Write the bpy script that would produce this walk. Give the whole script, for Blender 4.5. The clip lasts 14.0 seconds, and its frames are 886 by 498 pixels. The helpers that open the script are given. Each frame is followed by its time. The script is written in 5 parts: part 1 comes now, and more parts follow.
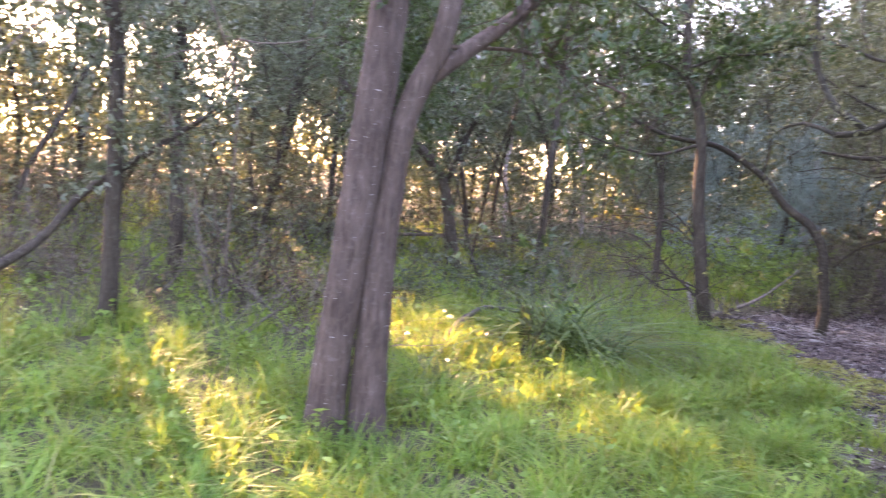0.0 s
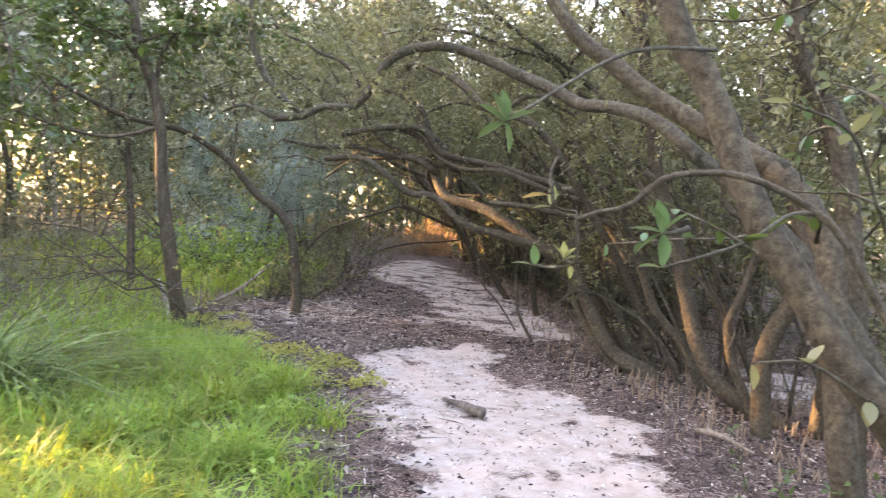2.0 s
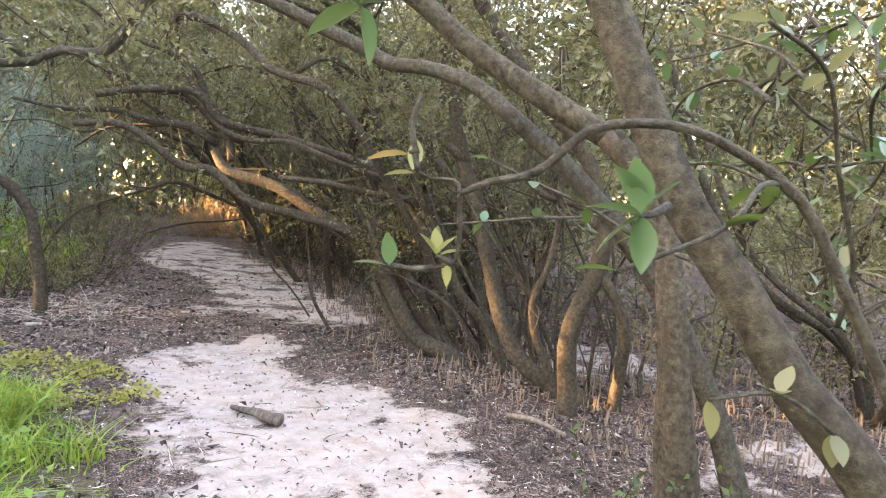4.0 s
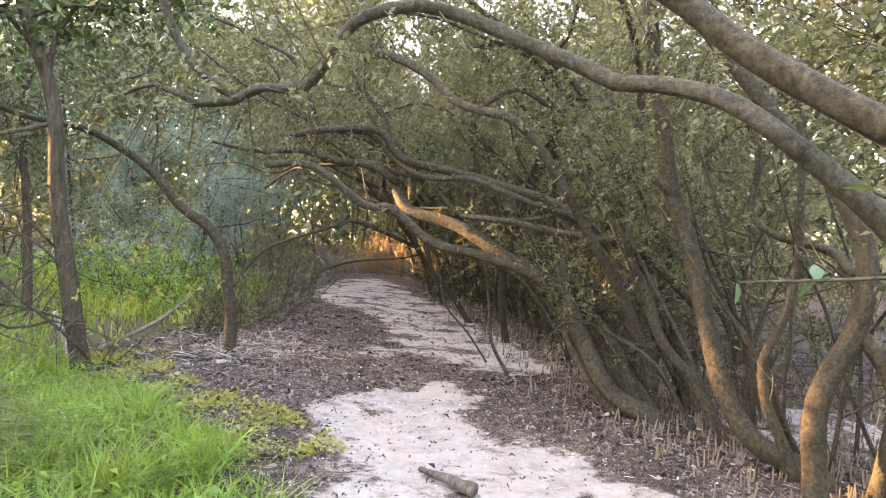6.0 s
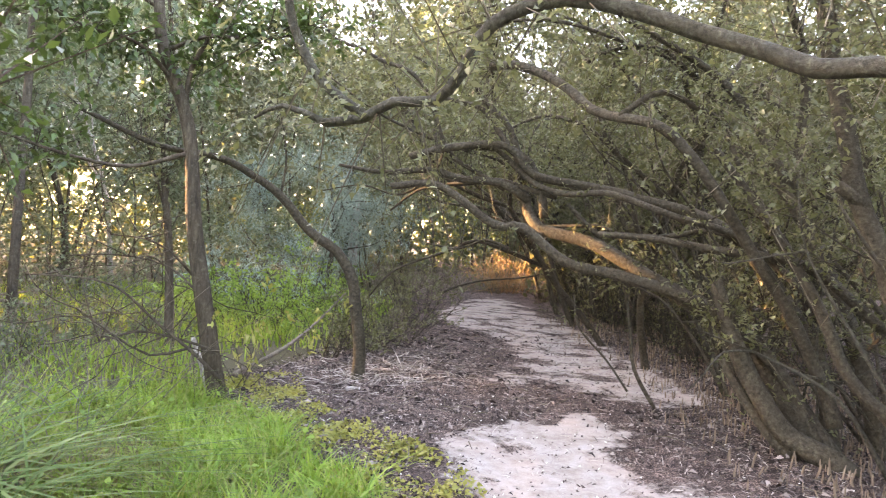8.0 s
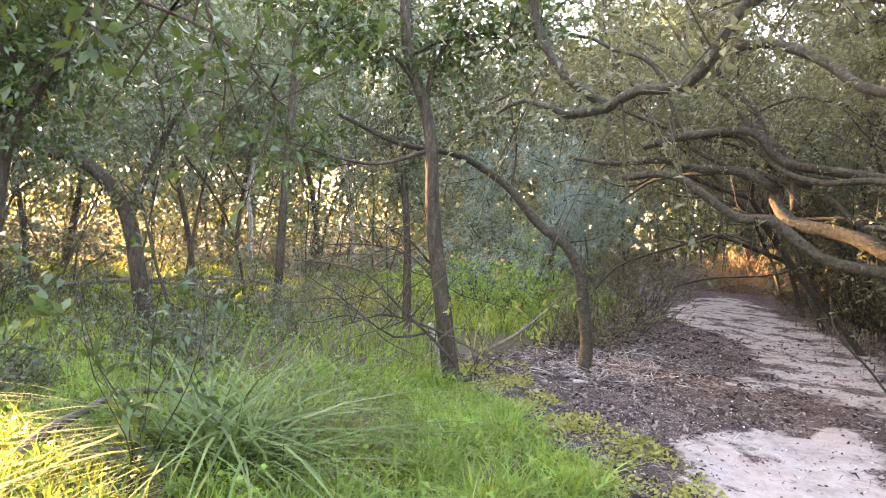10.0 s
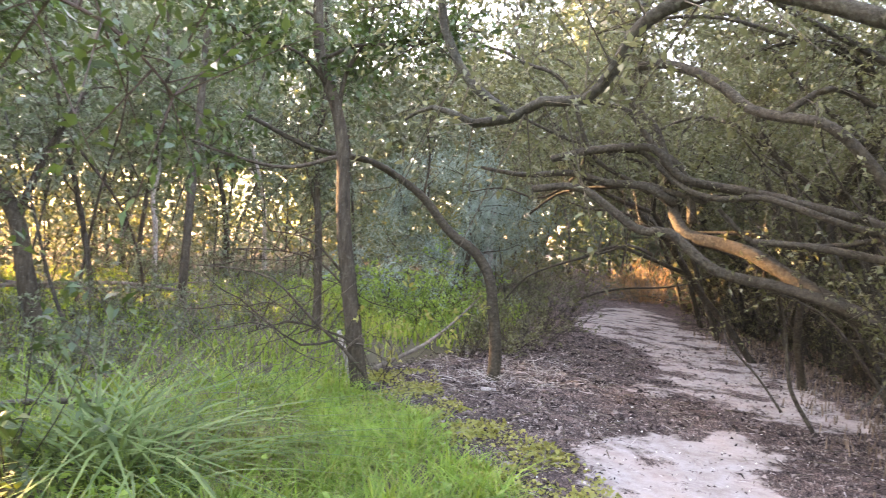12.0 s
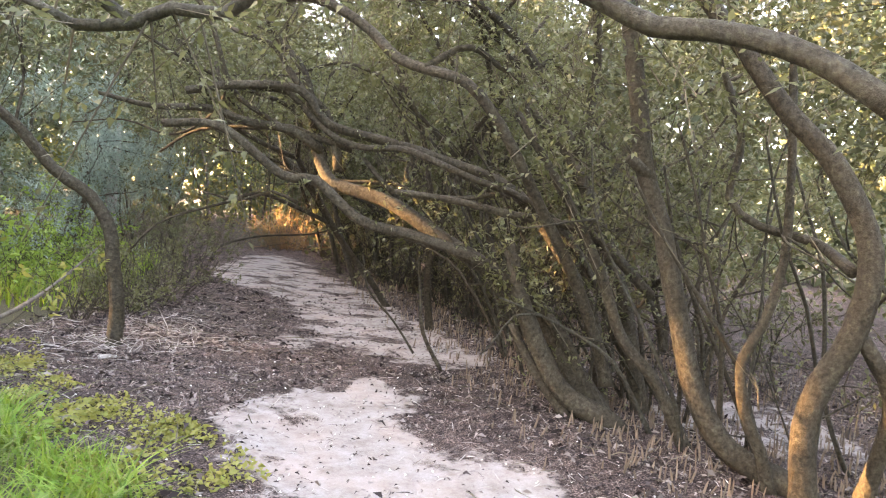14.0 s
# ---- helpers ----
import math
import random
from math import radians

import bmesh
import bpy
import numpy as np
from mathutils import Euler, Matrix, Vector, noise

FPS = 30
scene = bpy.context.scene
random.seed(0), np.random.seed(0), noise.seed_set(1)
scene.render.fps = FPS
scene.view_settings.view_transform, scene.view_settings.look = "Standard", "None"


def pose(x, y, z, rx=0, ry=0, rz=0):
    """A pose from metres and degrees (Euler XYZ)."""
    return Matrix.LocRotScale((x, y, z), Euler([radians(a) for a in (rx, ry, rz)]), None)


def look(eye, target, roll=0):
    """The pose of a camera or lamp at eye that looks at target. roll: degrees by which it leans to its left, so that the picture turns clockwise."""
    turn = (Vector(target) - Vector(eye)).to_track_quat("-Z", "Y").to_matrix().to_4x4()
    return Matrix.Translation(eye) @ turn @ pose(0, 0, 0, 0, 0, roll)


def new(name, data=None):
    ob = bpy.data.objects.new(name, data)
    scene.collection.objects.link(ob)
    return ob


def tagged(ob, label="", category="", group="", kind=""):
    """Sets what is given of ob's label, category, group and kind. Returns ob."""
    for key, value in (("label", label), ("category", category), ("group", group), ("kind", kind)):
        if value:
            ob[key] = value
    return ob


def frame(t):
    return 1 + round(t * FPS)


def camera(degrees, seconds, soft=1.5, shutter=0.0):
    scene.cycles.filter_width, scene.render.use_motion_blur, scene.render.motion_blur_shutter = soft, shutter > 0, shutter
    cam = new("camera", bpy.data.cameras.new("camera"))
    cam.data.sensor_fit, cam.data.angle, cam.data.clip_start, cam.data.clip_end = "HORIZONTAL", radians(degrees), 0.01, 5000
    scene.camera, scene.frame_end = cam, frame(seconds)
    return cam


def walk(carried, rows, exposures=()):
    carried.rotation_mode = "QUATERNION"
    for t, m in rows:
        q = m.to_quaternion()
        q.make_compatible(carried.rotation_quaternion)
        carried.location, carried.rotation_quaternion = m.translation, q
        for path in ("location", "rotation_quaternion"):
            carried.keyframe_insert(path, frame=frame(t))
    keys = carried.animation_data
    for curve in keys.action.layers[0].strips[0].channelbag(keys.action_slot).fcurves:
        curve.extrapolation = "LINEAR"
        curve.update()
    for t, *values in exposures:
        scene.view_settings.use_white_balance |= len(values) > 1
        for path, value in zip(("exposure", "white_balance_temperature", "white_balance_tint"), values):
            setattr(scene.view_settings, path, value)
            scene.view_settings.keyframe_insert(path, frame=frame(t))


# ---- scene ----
cam = camera(66.0, 14.0, 1.05, 0.2)
PATH = [
    (0, (1.852, 1.231, 1.487), (1.625, 3.207, 1.274), 5.7),
    (0.3, (2.06, 1.335, 1.45), (2.169, 3.326, 1.28), 5.7),
    (0.5, (2.166, 1.398, 1.450), (2.467, 3.368, 1.281), 6.4),
    (1, (2.281, 1.508, 1.450), (2.927, 3.396, 1.313), 5.6),
    (1.5, (2.326, 1.689, 1.450), (3.181, 3.493, 1.328), 5.3),
    (2, (2.403, 1.749, 1.496), (3.49, 3.424, 1.385), 4.6),
    (2.2, (2.475, 1.8, 1.498), (3.69, 3.386, 1.403), 4.6),
    (4.3, (2.751, 2.372, 1.478), (4.302, 3.629, 1.348), 4.5),
    (4.5, (2.787, 2.45, 1.476), (4.28, 3.774, 1.341), 4.4),
    (5, (2.861, 2.587, 1.496), (4.211, 4.057, 1.37), 4.1),
    (5.5, (2.862, 2.705, 1.503), (4.127, 4.251, 1.409), 4.2),
    (6, (2.879, 2.845, 1.489), (4.1, 4.429, 1.433), 4.4),
    (6.5, (2.877, 2.937, 1.511), (4.049, 4.557, 1.472), 4.3),
    (7, (2.913, 3.081, 1.515), (4.02, 4.747, 1.488), 4.1),
    (7.5, (2.961, 3.187, 1.528), (3.994, 4.899, 1.504), 3.6),
    (8, (2.976, 3.239, 1.503), (3.906, 5.009, 1.477), 3.1),
    (8.5, (2.937, 3.258, 1.499), (3.708, 5.103, 1.453), 3.1),
    (9, (2.902, 3.261, 1.485), (3.49, 5.171, 1.418), 3.3),
    (9.2, (2.891, 3.256, 1.484), (3.406, 5.187, 1.407), 3.4),
    (11.3, (2.842, 3.226, 1.483), (3.119, 5.205, 1.416), 3.3),
    (11.5, (2.866, 3.225, 1.486), (3.198, 5.196, 1.429), 3.7),
    (12, (2.926, 3.244, 1.47), (3.494, 5.161, 1.434), 4.5),
    (12.5, (2.993, 3.357, 1.473), (3.87, 5.154, 1.435), 4.8),
    (13, (3.037, 3.495, 1.475), (4.196, 5.124, 1.411), 4.8),
    (13.5, (3.067, 3.58, 1.48), (4.421, 5.049, 1.384), 5.5),
    (14, (3.133, 3.643, 1.476), (4.578, 5.022, 1.378), 6.0),
]
walk(cam, [(t, look(eye, target, roll)) for t, eye, target, roll in PATH], [(0.0, 4.55, 6900, 46), (0.5, 4.55, 7000, 44), (1.0, 4.7, 7700, 34), (2.0, 4.85, 8100, 30), (5.0, 5.05, 8600, 26), (8.0, 5.1, 8400, 29), (12.0, 5.0, 8000, 31), (13.0, 5.08, 8300, 28), (14.0, 5.08, 8600, 27)])

# ---- world, sun ----
SUN_AZ = 40.0      # degrees left of +y
SUN_EL = 13.0
sun_way = Vector((-math.sin(radians(SUN_AZ)) * math.cos(radians(SUN_EL)), math.cos(radians(SUN_AZ)) * math.cos(radians(SUN_EL)), math.sin(radians(SUN_EL))))
world = bpy.data.worlds.new("world")
scene.world = world
world.use_nodes = True
wn = world.node_tree
sky = wn.nodes.new("ShaderNodeTexSky")
sky.sky_type = "NISHITA"
sky.sun_disc = False
sky.sun_elevation = radians(SUN_EL)
sky.sun_rotation = radians(-SUN_AZ)
sky.dust_density = 2.0
wn.links.new(sky.outputs[0], wn.nodes["Background"].inputs[0])
wn.nodes["Background"].inputs[1].default_value = 0.15
sun_data = bpy.data.lights.new("sun", "SUN")
sun_data.energy, sun_data.angle, sun_data.color = 4.0, radians(0.6), (1.0, 0.69, 0.35)
sun = new("sun", sun_data)
sun.matrix_world = look(sun_way * 50, (0, 0, 0))

# ---- materials ----


def material(name, build):
    m = bpy.data.materials.new(name)
    m.use_nodes = True
    nt = m.node_tree
    bsdf = nt.nodes["Principled BSDF"]
    build(nt, bsdf)
    return m


def node(nt, kind, **sets):
    n = nt.nodes.new(kind)
    for k, v in sets.items():
        n.inputs[k.replace("_", " ")].default_value = v
    return n


def ramp(nt, fac, stops):
    r = nt.nodes.new("ShaderNodeValToRGB")
    e = r.color_ramp.elements
    while len(e) < len(stops):
        e.new(0.5)
    for el, (p, c) in zip(e, stops):
        el.position, el.color = p, (*c, 1)
    nt.links.new(fac, r.inputs[0])
    return r.outputs[0]


def mix(nt, fac, a, b, how="MIX"):
    m = nt.nodes.new("ShaderNodeMix")
    m.data_type, m.blend_type = "RGBA", how
    for sock, val in ((m.inputs[0], fac), (m.inputs[6], a), (m.inputs[7], b)):
        if hasattr(val, "links"):
            nt.links.new(val, sock)
        elif isinstance(val, (int, float)):
            sock.default_value = val
        else:
            sock.default_value = (*val, 1)
    return m.outputs[2]


def coords(nt, scale=(1, 1, 1)):
    g = nt.nodes.new("ShaderNodeNewGeometry")
    mp = nt.nodes.new("ShaderNodeMapping")
    mp.inputs["Scale"].default_value = scale
    nt.links.new(g.outputs["Position"], mp.inputs["Vector"])
    return mp.outputs[0]


def noise_tex(nt, vec, scale, detail=4.0, rough=0.6):
    n = node(nt, "ShaderNodeTexNoise", Scale=scale, Detail=detail, Roughness=rough)
    nt.links.new(vec, n.inputs["Vector"])
    return n.outputs["Fac"]


def bump(nt, bsdf, height, strength, distance):
    b = node(nt, "ShaderNodeBump", Strength=strength, Distance=distance)
    nt.links.new(height, b.inputs["Height"])
    nt.links.new(b.outputs[0], bsdf.inputs["Normal"])


def bark(name, dark, mid, pale, stretch=0.25, lichen=(0.3, 0.32, 0.26), moss=0.35, fleck=False):
    def build(nt, bsdf):
        v = coords(nt, (1, 1, stretch))
        a = noise_tex(nt, v, 38, 6, 0.7)
        b = noise_tex(nt, coords(nt), 5, 4)
        c = noise_tex(nt, coords(nt), 30, 5, 0.65)
        col = ramp(nt, a, [(0.3, dark), (0.5, mid), (0.72, pale)])
        patch = ramp(nt, c, [(0.56, (0, 0, 0)), (0.64, (1, 1, 1))])
        col = mix(nt, mix(nt, moss, (0, 0, 0), patch), col, lichen)
        col = mix(nt, 0.6, col, ramp(nt, b, [(0.3, (0.45, 0.42, 0.4)), (0.7, (1.2, 1.2, 1.2))]), "MULTIPLY")
        if fleck:
            spots = ramp(nt, noise_tex(nt, coords(nt, (11, 11, 75)), 1.5, 1), [(0.73, (0, 0, 0)), (0.77, (1, 1, 1))])
            col = mix(nt, spots, col, (0.36, 0.33, 0.3))
        nt.links.new(col, bsdf.inputs["Base Color"])
        bsdf.inputs["Roughness"].default_value = 0.9
        bsdf.inputs["Specular IOR Level"].default_value = 0.2
        bump(nt, bsdf, mix(nt, 0.4, a, c), 1.0, 0.022)
    return material(name, build)


def leaf(name, cols, through_col, share=0.4, gloss=0.45, spec=0.4, each=False, patch=1.1, low=0.5):
    def build(nt, bsdf):
        g = nt.nodes.new("ShaderNodeObjectInfo" if each else "ShaderNodeNewGeometry")
        col = ramp(nt, g.outputs["Random" if each else "Random Per Island"], [(i / max(1, len(cols) - 1), c) for i, c in enumerate(cols)])
        n = noise_tex(nt, coords(nt), patch, 3)
        col = mix(nt, 0.6, col, ramp(nt, n, [(0.32, (low, low * 1.05, low)), (0.68, (1.65 - low, 1.6 - low, 1.5 - low))]), "MULTIPLY")
        nt.links.new(col, bsdf.inputs["Base Color"])
        bsdf.inputs["Roughness"].default_value = gloss
        bsdf.inputs["Specular IOR Level"].default_value = spec
        tr = nt.nodes.new("ShaderNodeBsdfTranslucent")
        nt.links.new(mix(nt, 0.5, col, through_col), tr.inputs[0])
        ms = nt.nodes.new("ShaderNodeMixShader")
        ms.inputs[0].default_value = share
        nt.links.new(bsdf.outputs[0], ms.inputs[1])
        nt.links.new(tr.outputs[0], ms.inputs[2])
        nt.links.new(ms.outputs[0], nt.nodes["Material Output"].inputs[0])
    return material(name, build)


def plain(name, a, b, scale=30, rough=0.85):
    def build(nt, bsdf):
        n = noise_tex(nt, coords(nt), scale, 5)
        nt.links.new(ramp(nt, n, [(0.3, a), (0.7, b)]), bsdf.inputs["Base Color"])
        bsdf.inputs["Roughness"].default_value = rough
        bump(nt, bsdf, n, 0.4, 0.01)
    return material(name, build)


def islands(name, cols, rough=0.9):
    def build(nt, bsdf):
        g = nt.nodes.new("ShaderNodeNewGeometry")
        nt.links.new(ramp(nt, g.outputs["Random Per Island"], [(i / (len(cols) - 1), c) for i, c in enumerate(cols)]), bsdf.inputs["Base Color"])
        bsdf.inputs["Roughness"].default_value = rough
        bsdf.inputs["Specular IOR Level"].default_value = 0.2
    return material(name, build)


BARK_SMOOTH = bark("smooth_bark", (0.055, 0.038, 0.03), (0.105, 0.075, 0.06), (0.16, 0.12, 0.097), 0.15, (0.24, 0.205, 0.175), 0.25, True)
BARK_MANGROVE = bark("mangrove_bark", (0.018, 0.0145, 0.01), (0.055, 0.046, 0.032), (0.105, 0.09, 0.063), 0.9, (0.12, 0.113, 0.078), 0.35)
BARK_PALE = bark("pale_bark", (0.022, 0.0195, 0.014), (0.056, 0.051, 0.037), (0.1, 0.093, 0.069), 0.9, (0.14, 0.138, 0.106), 0.35)
BARK_FOREST = bark("forest_bark", (0.026, 0.02, 0.014), (0.06, 0.048, 0.034), (0.11, 0.09, 0.065), 0.2, (0.16, 0.15, 0.115), 0.3)
DEAD_WOOD = bark("dead_wood", (0.085, 0.068, 0.052), (0.175, 0.146, 0.115), (0.28, 0.24, 0.19), 0.5, (0.25, 0.23, 0.19), 0.3)
WHITE_WOOD = bark("peeling_white_wood", (0.12, 0.09, 0.07), (0.3, 0.27, 0.24), (0.6, 0.57, 0.53), 0.6, (0.75, 0.73, 0.7), 0.8)
DRIFTWOOD = bark("grey_driftwood", (0.05, 0.042, 0.036), (0.11, 0.095, 0.08), (0.19, 0.165, 0.14), 0.5, (0.16, 0.145, 0.12), 0.3)
BROKEN_WOOD = bark("broken_wood", (0.16, 0.095, 0.05), (0.32, 0.2, 0.1), (0.45, 0.3, 0.17), 0.6, (0.4, 0.28, 0.15), 0.3)
LEAF_MANGROVE = leaf("mangrove_leaf", [(0.055, 0.066, 0.027), (0.095, 0.105, 0.045), (0.145, 0.15, 0.07), (0.185, 0.185, 0.1), (0.12, 0.132, 0.072)], (0.2, 0.195, 0.07), 0.42, 0.4, 0.45)
# darker olive copy of the mangrove leaf: overhead shade put into its colour
LEAF_CROWN = leaf("shade_darkened_crown_leaf", [(0.04, 0.05, 0.022), (0.065, 0.075, 0.035), (0.095, 0.102, 0.05), (0.13, 0.13, 0.075)], (0.13, 0.13, 0.05), 0.3, 0.45, 0.4)
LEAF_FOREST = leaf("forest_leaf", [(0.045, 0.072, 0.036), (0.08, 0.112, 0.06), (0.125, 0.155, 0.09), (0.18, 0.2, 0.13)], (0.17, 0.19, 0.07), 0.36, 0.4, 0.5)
# yellow glow of low sun put partly into the leaf colour
LEAF_BACK = leaf("sun_tinted_back_leaf", [(0.09, 0.12, 0.035), (0.15, 0.16, 0.045), (0.22, 0.19, 0.06)], (0.38, 0.34, 0.09), 0.45, 0.5, 0.3)
LEAF_GREEN = leaf("fresh_leaf", [(0.022, 0.048, 0.012), (0.04, 0.078, 0.02), (0.07, 0.12, 0.032), (0.034, 0.06, 0.018)], (0.13, 0.17, 0.03), 0.3, 0.38, 0.45)
LEAF_FRESH = leaf("bright_shrub_leaf", [(0.12, 0.22, 0.035), (0.2, 0.33, 0.05), (0.27, 0.4, 0.08)], (0.27, 0.38, 0.06), 0.45, 0.4, 0.5)
LEAF_BLUE = leaf("blue_green_needle", [(0.2, 0.29, 0.26), (0.27, 0.37, 0.33), (0.34, 0.43, 0.37)], (0.2, 0.27, 0.2), 0.4, 0.6)
LEAF_YELLOW = leaf("yellow_leaf", [(0.25, 0.26, 0.06), (0.35, 0.33, 0.1), (0.2, 0.25, 0.06)], (0.4, 0.36, 0.08), 0.45)
LEAF_SAGE = leaf("sage_yellow_leaf", [(0.17, 0.19, 0.07), (0.23, 0.24, 0.1), (0.15, 0.18, 0.08)], (0.26, 0.26, 0.08), 0.35, 0.45, 0.4)
LEAF_NEAR = leaf("glossy_near_leaf", [(0.03, 0.075, 0.035), (0.05, 0.11, 0.05), (0.1, 0.16, 0.06)], (0.14, 0.2, 0.05), 0.25, 0.35, 0.5)
LEAF_OLD = leaf("old_brown_leaf", [(0.22, 0.15, 0.05), (0.28, 0.2, 0.07)], (0.3, 0.2, 0.06), 0.35, 0.5, 0.4)
GRASS = leaf("grass_blade", [(0.05, 0.145, 0.026), (0.1, 0.24, 0.04), (0.165, 0.325, 0.055), (0.245, 0.38, 0.078), (0.31, 0.3, 0.125)], (0.4, 0.4, 0.03), 0.5, 0.55, 0.3, False, 3.2, 0.2)
STRAP = leaf("strap_leaf", [(0.045, 0.085, 0.026), (0.08, 0.14, 0.042), (0.14, 0.21, 0.07), (0.06, 0.11, 0.034), (0.19, 0.24, 0.1)], (0.14, 0.18, 0.05), 0.3, 0.6, 0.2, True)
DRY_GRASS = leaf("dry_grass", [(0.18, 0.14, 0.075), (0.26, 0.2, 0.11), (0.14, 0.14, 0.06)], (0.3, 0.24, 0.1), 0.3, 0.7)
LITTER = islands("leaf_litter", [(0.016, 0.012, 0.011), (0.04, 0.029, 0.027), (0.085, 0.063, 0.058), (0.29, 0.245, 0.215), (0.028, 0.021, 0.02)])
FINGER = islands("root_finger", [(0.08, 0.06, 0.045), (0.155, 0.115, 0.082), (0.25, 0.19, 0.135)])
TWIG = islands("olive_twig", [(0.055, 0.046, 0.032), (0.1, 0.085, 0.058), (0.16, 0.14, 0.1)])
SHELL = islands("shell_bit", [(0.6, 0.57, 0.5), (0.75, 0.72, 0.66), (0.4, 0.37, 0.3)])


def build_ground(nt, bsdf):
    at = nt.nodes.new("ShaderNodeAttribute")
    at.attribute_name = "sand"
    ag = nt.nodes.new("ShaderNodeAttribute")
    ag.attribute_name = "grass"
    p = coords(nt)
    fine, mid, big = noise_tex(nt, p, 90, 5, 0.7), noise_tex(nt, p, 6, 8, 0.72), noise_tex(nt, p, 1.7, 5)
    broad = noise_tex(nt, p, 2.1, 12, 0.68)
    litter = ramp(nt, fine, [(0.38, (0.014, 0.01, 0.0095)), (0.5, (0.055, 0.041, 0.038)), (0.64, (0.27, 0.22, 0.2))])
    sand = ramp(nt, mid, [(0.3, (0.185, 0.155, 0.135)), (0.47, (0.29, 0.258, 0.232)), (0.68, (0.375, 0.345, 0.322))])
    sand = mix(nt, 0.35, sand, ramp(nt, fine, [(0.35, (0.5, 0.45, 0.42)), (0.6, (1, 1, 1))]), "MULTIPLY")
    sand = mix(nt, ramp(nt, big, [(0.45, (0, 0, 0)), (0.7, (0.35, 0.35, 0.35))]), sand, (0.44, 0.32, 0.26))
    litter = mix(nt, 0.8, litter, ramp(nt, mid, [(0.36, (0.3, 0.27, 0.26)), (0.5, (0.9, 0.85, 0.8)), (0.66, (1.7, 1.6, 1.5))]), "MULTIPLY")
    litter = mix(nt, 0.7, litter, ramp(nt, big, [(0.35, (0.55, 0.5, 0.48)), (0.65, (1.35, 1.3, 1.25))]), "MULTIPLY")
    soil = ramp(nt, fine, [(0.3, (0.035, 0.03, 0.018)), (0.6, (0.09, 0.08, 0.045)), (0.75, (0.15, 0.125, 0.08))])

    def mask(attr, weight):
        add = nt.nodes.new("ShaderNodeMath")
        add.operation = "MULTIPLY_ADD"
        nt.links.new(broad, add.inputs[0])
        add.inputs[1].default_value = weight
        nt.links.new(attr.outputs["Fac"], add.inputs[2])
        off = nt.nodes.new("ShaderNodeMath")
        off.operation = "SUBTRACT"
        nt.links.new(add.outputs[0], off.inputs[0])
        off.inputs[1].default_value = weight / 2
        return ramp(nt, off.outputs[0], [(0.43, (0, 0, 0)), (0.6, (1, 1, 1))])
    ms = mask(at, 2.2)
    col = mix(nt, ms, litter, sand)
    col = mix(nt, mask(ag, 1.1), col, soil)
    nt.links.new(col, bsdf.inputs["Base Color"])
    bsdf.inputs["Roughness"].default_value = 0.95
    bsdf.inputs["Specular IOR Level"].default_value = 0.15
    hsum = mix(nt, 0.5, fine, mid)
    bump(nt, bsdf, hsum, 0.6, 0.02)


GROUND = material("ground_soil", build_ground)

# ---- mesh tools ----
rng = np.random.default_rng(7)


def fast_mesh(name, V, F, mat):
    """V: n x 3, F: m x k corner numbers (k = 3 or 4)."""
    V, F = np.asarray(V, np.float32), np.asarray(F, np.int32)
    me = bpy.data.meshes.new(name)
    me.vertices.add(len(V))
    me.vertices.foreach_set("co", V.ravel())
    k = F.shape[1]
    me.loops.add(F.size)
    me.loops.foreach_set("vertex_index", F.ravel())
    me.polygons.add(len(F))
    me.polygons.foreach_set("loop_start", np.arange(0, F.size, k, dtype=np.int32))
    me.update(calc_edges=True)
    me.materials.append(mat)
    return me


def smooth(me):
    me.polygons.foreach_set("use_smooth", np.ones(len(me.polygons), bool))
    return me


def joined(bits):
    """Joins (V, F) pairs into one pair."""
    Vs, Fs, n = [], [], 0
    for V, F in bits:
        Vs.append(V)
        Fs.append(F + n)
        n += len(V)
    return np.concatenate(Vs), np.concatenate(Fs)


def part(name, me, parent, label=""):
    ob = new(name, me)
    ob.parent = parent
    if parent is not None:
        ob.matrix_parent_inverse = Matrix.Translation(-Vector(parent.location))
    return tagged(ob, label)


def thing(name, at, label, category, group="", kind=""):
    ob = new(name)
    ob.empty_display_size = 0.2
    ob.location = at
    return tagged(ob, label, category, group, kind)


def spline(points, step=0.12):
    """Catmull-Rom through the points; values beyond x, y, z ride along."""
    P = np.asarray(points, float)
    P = np.vstack([2 * P[0] - P[1], P, 2 * P[-1] - P[-2]])
    out = []
    for i in range(1, len(P) - 2):
        a, b, c, d = P[i - 1:i + 3]
        n = max(2, int(np.linalg.norm((c - b)[:3]) / step))
        for t in np.arange(n) / n:
            out.append(0.5 * (2 * b + (c - a) * t + (2 * a - 5 * b + 4 * c - d) * t * t + (3 * b - 3 * c + d - a) * t ** 3))
    out.append(P[-2])
    return np.array(out)


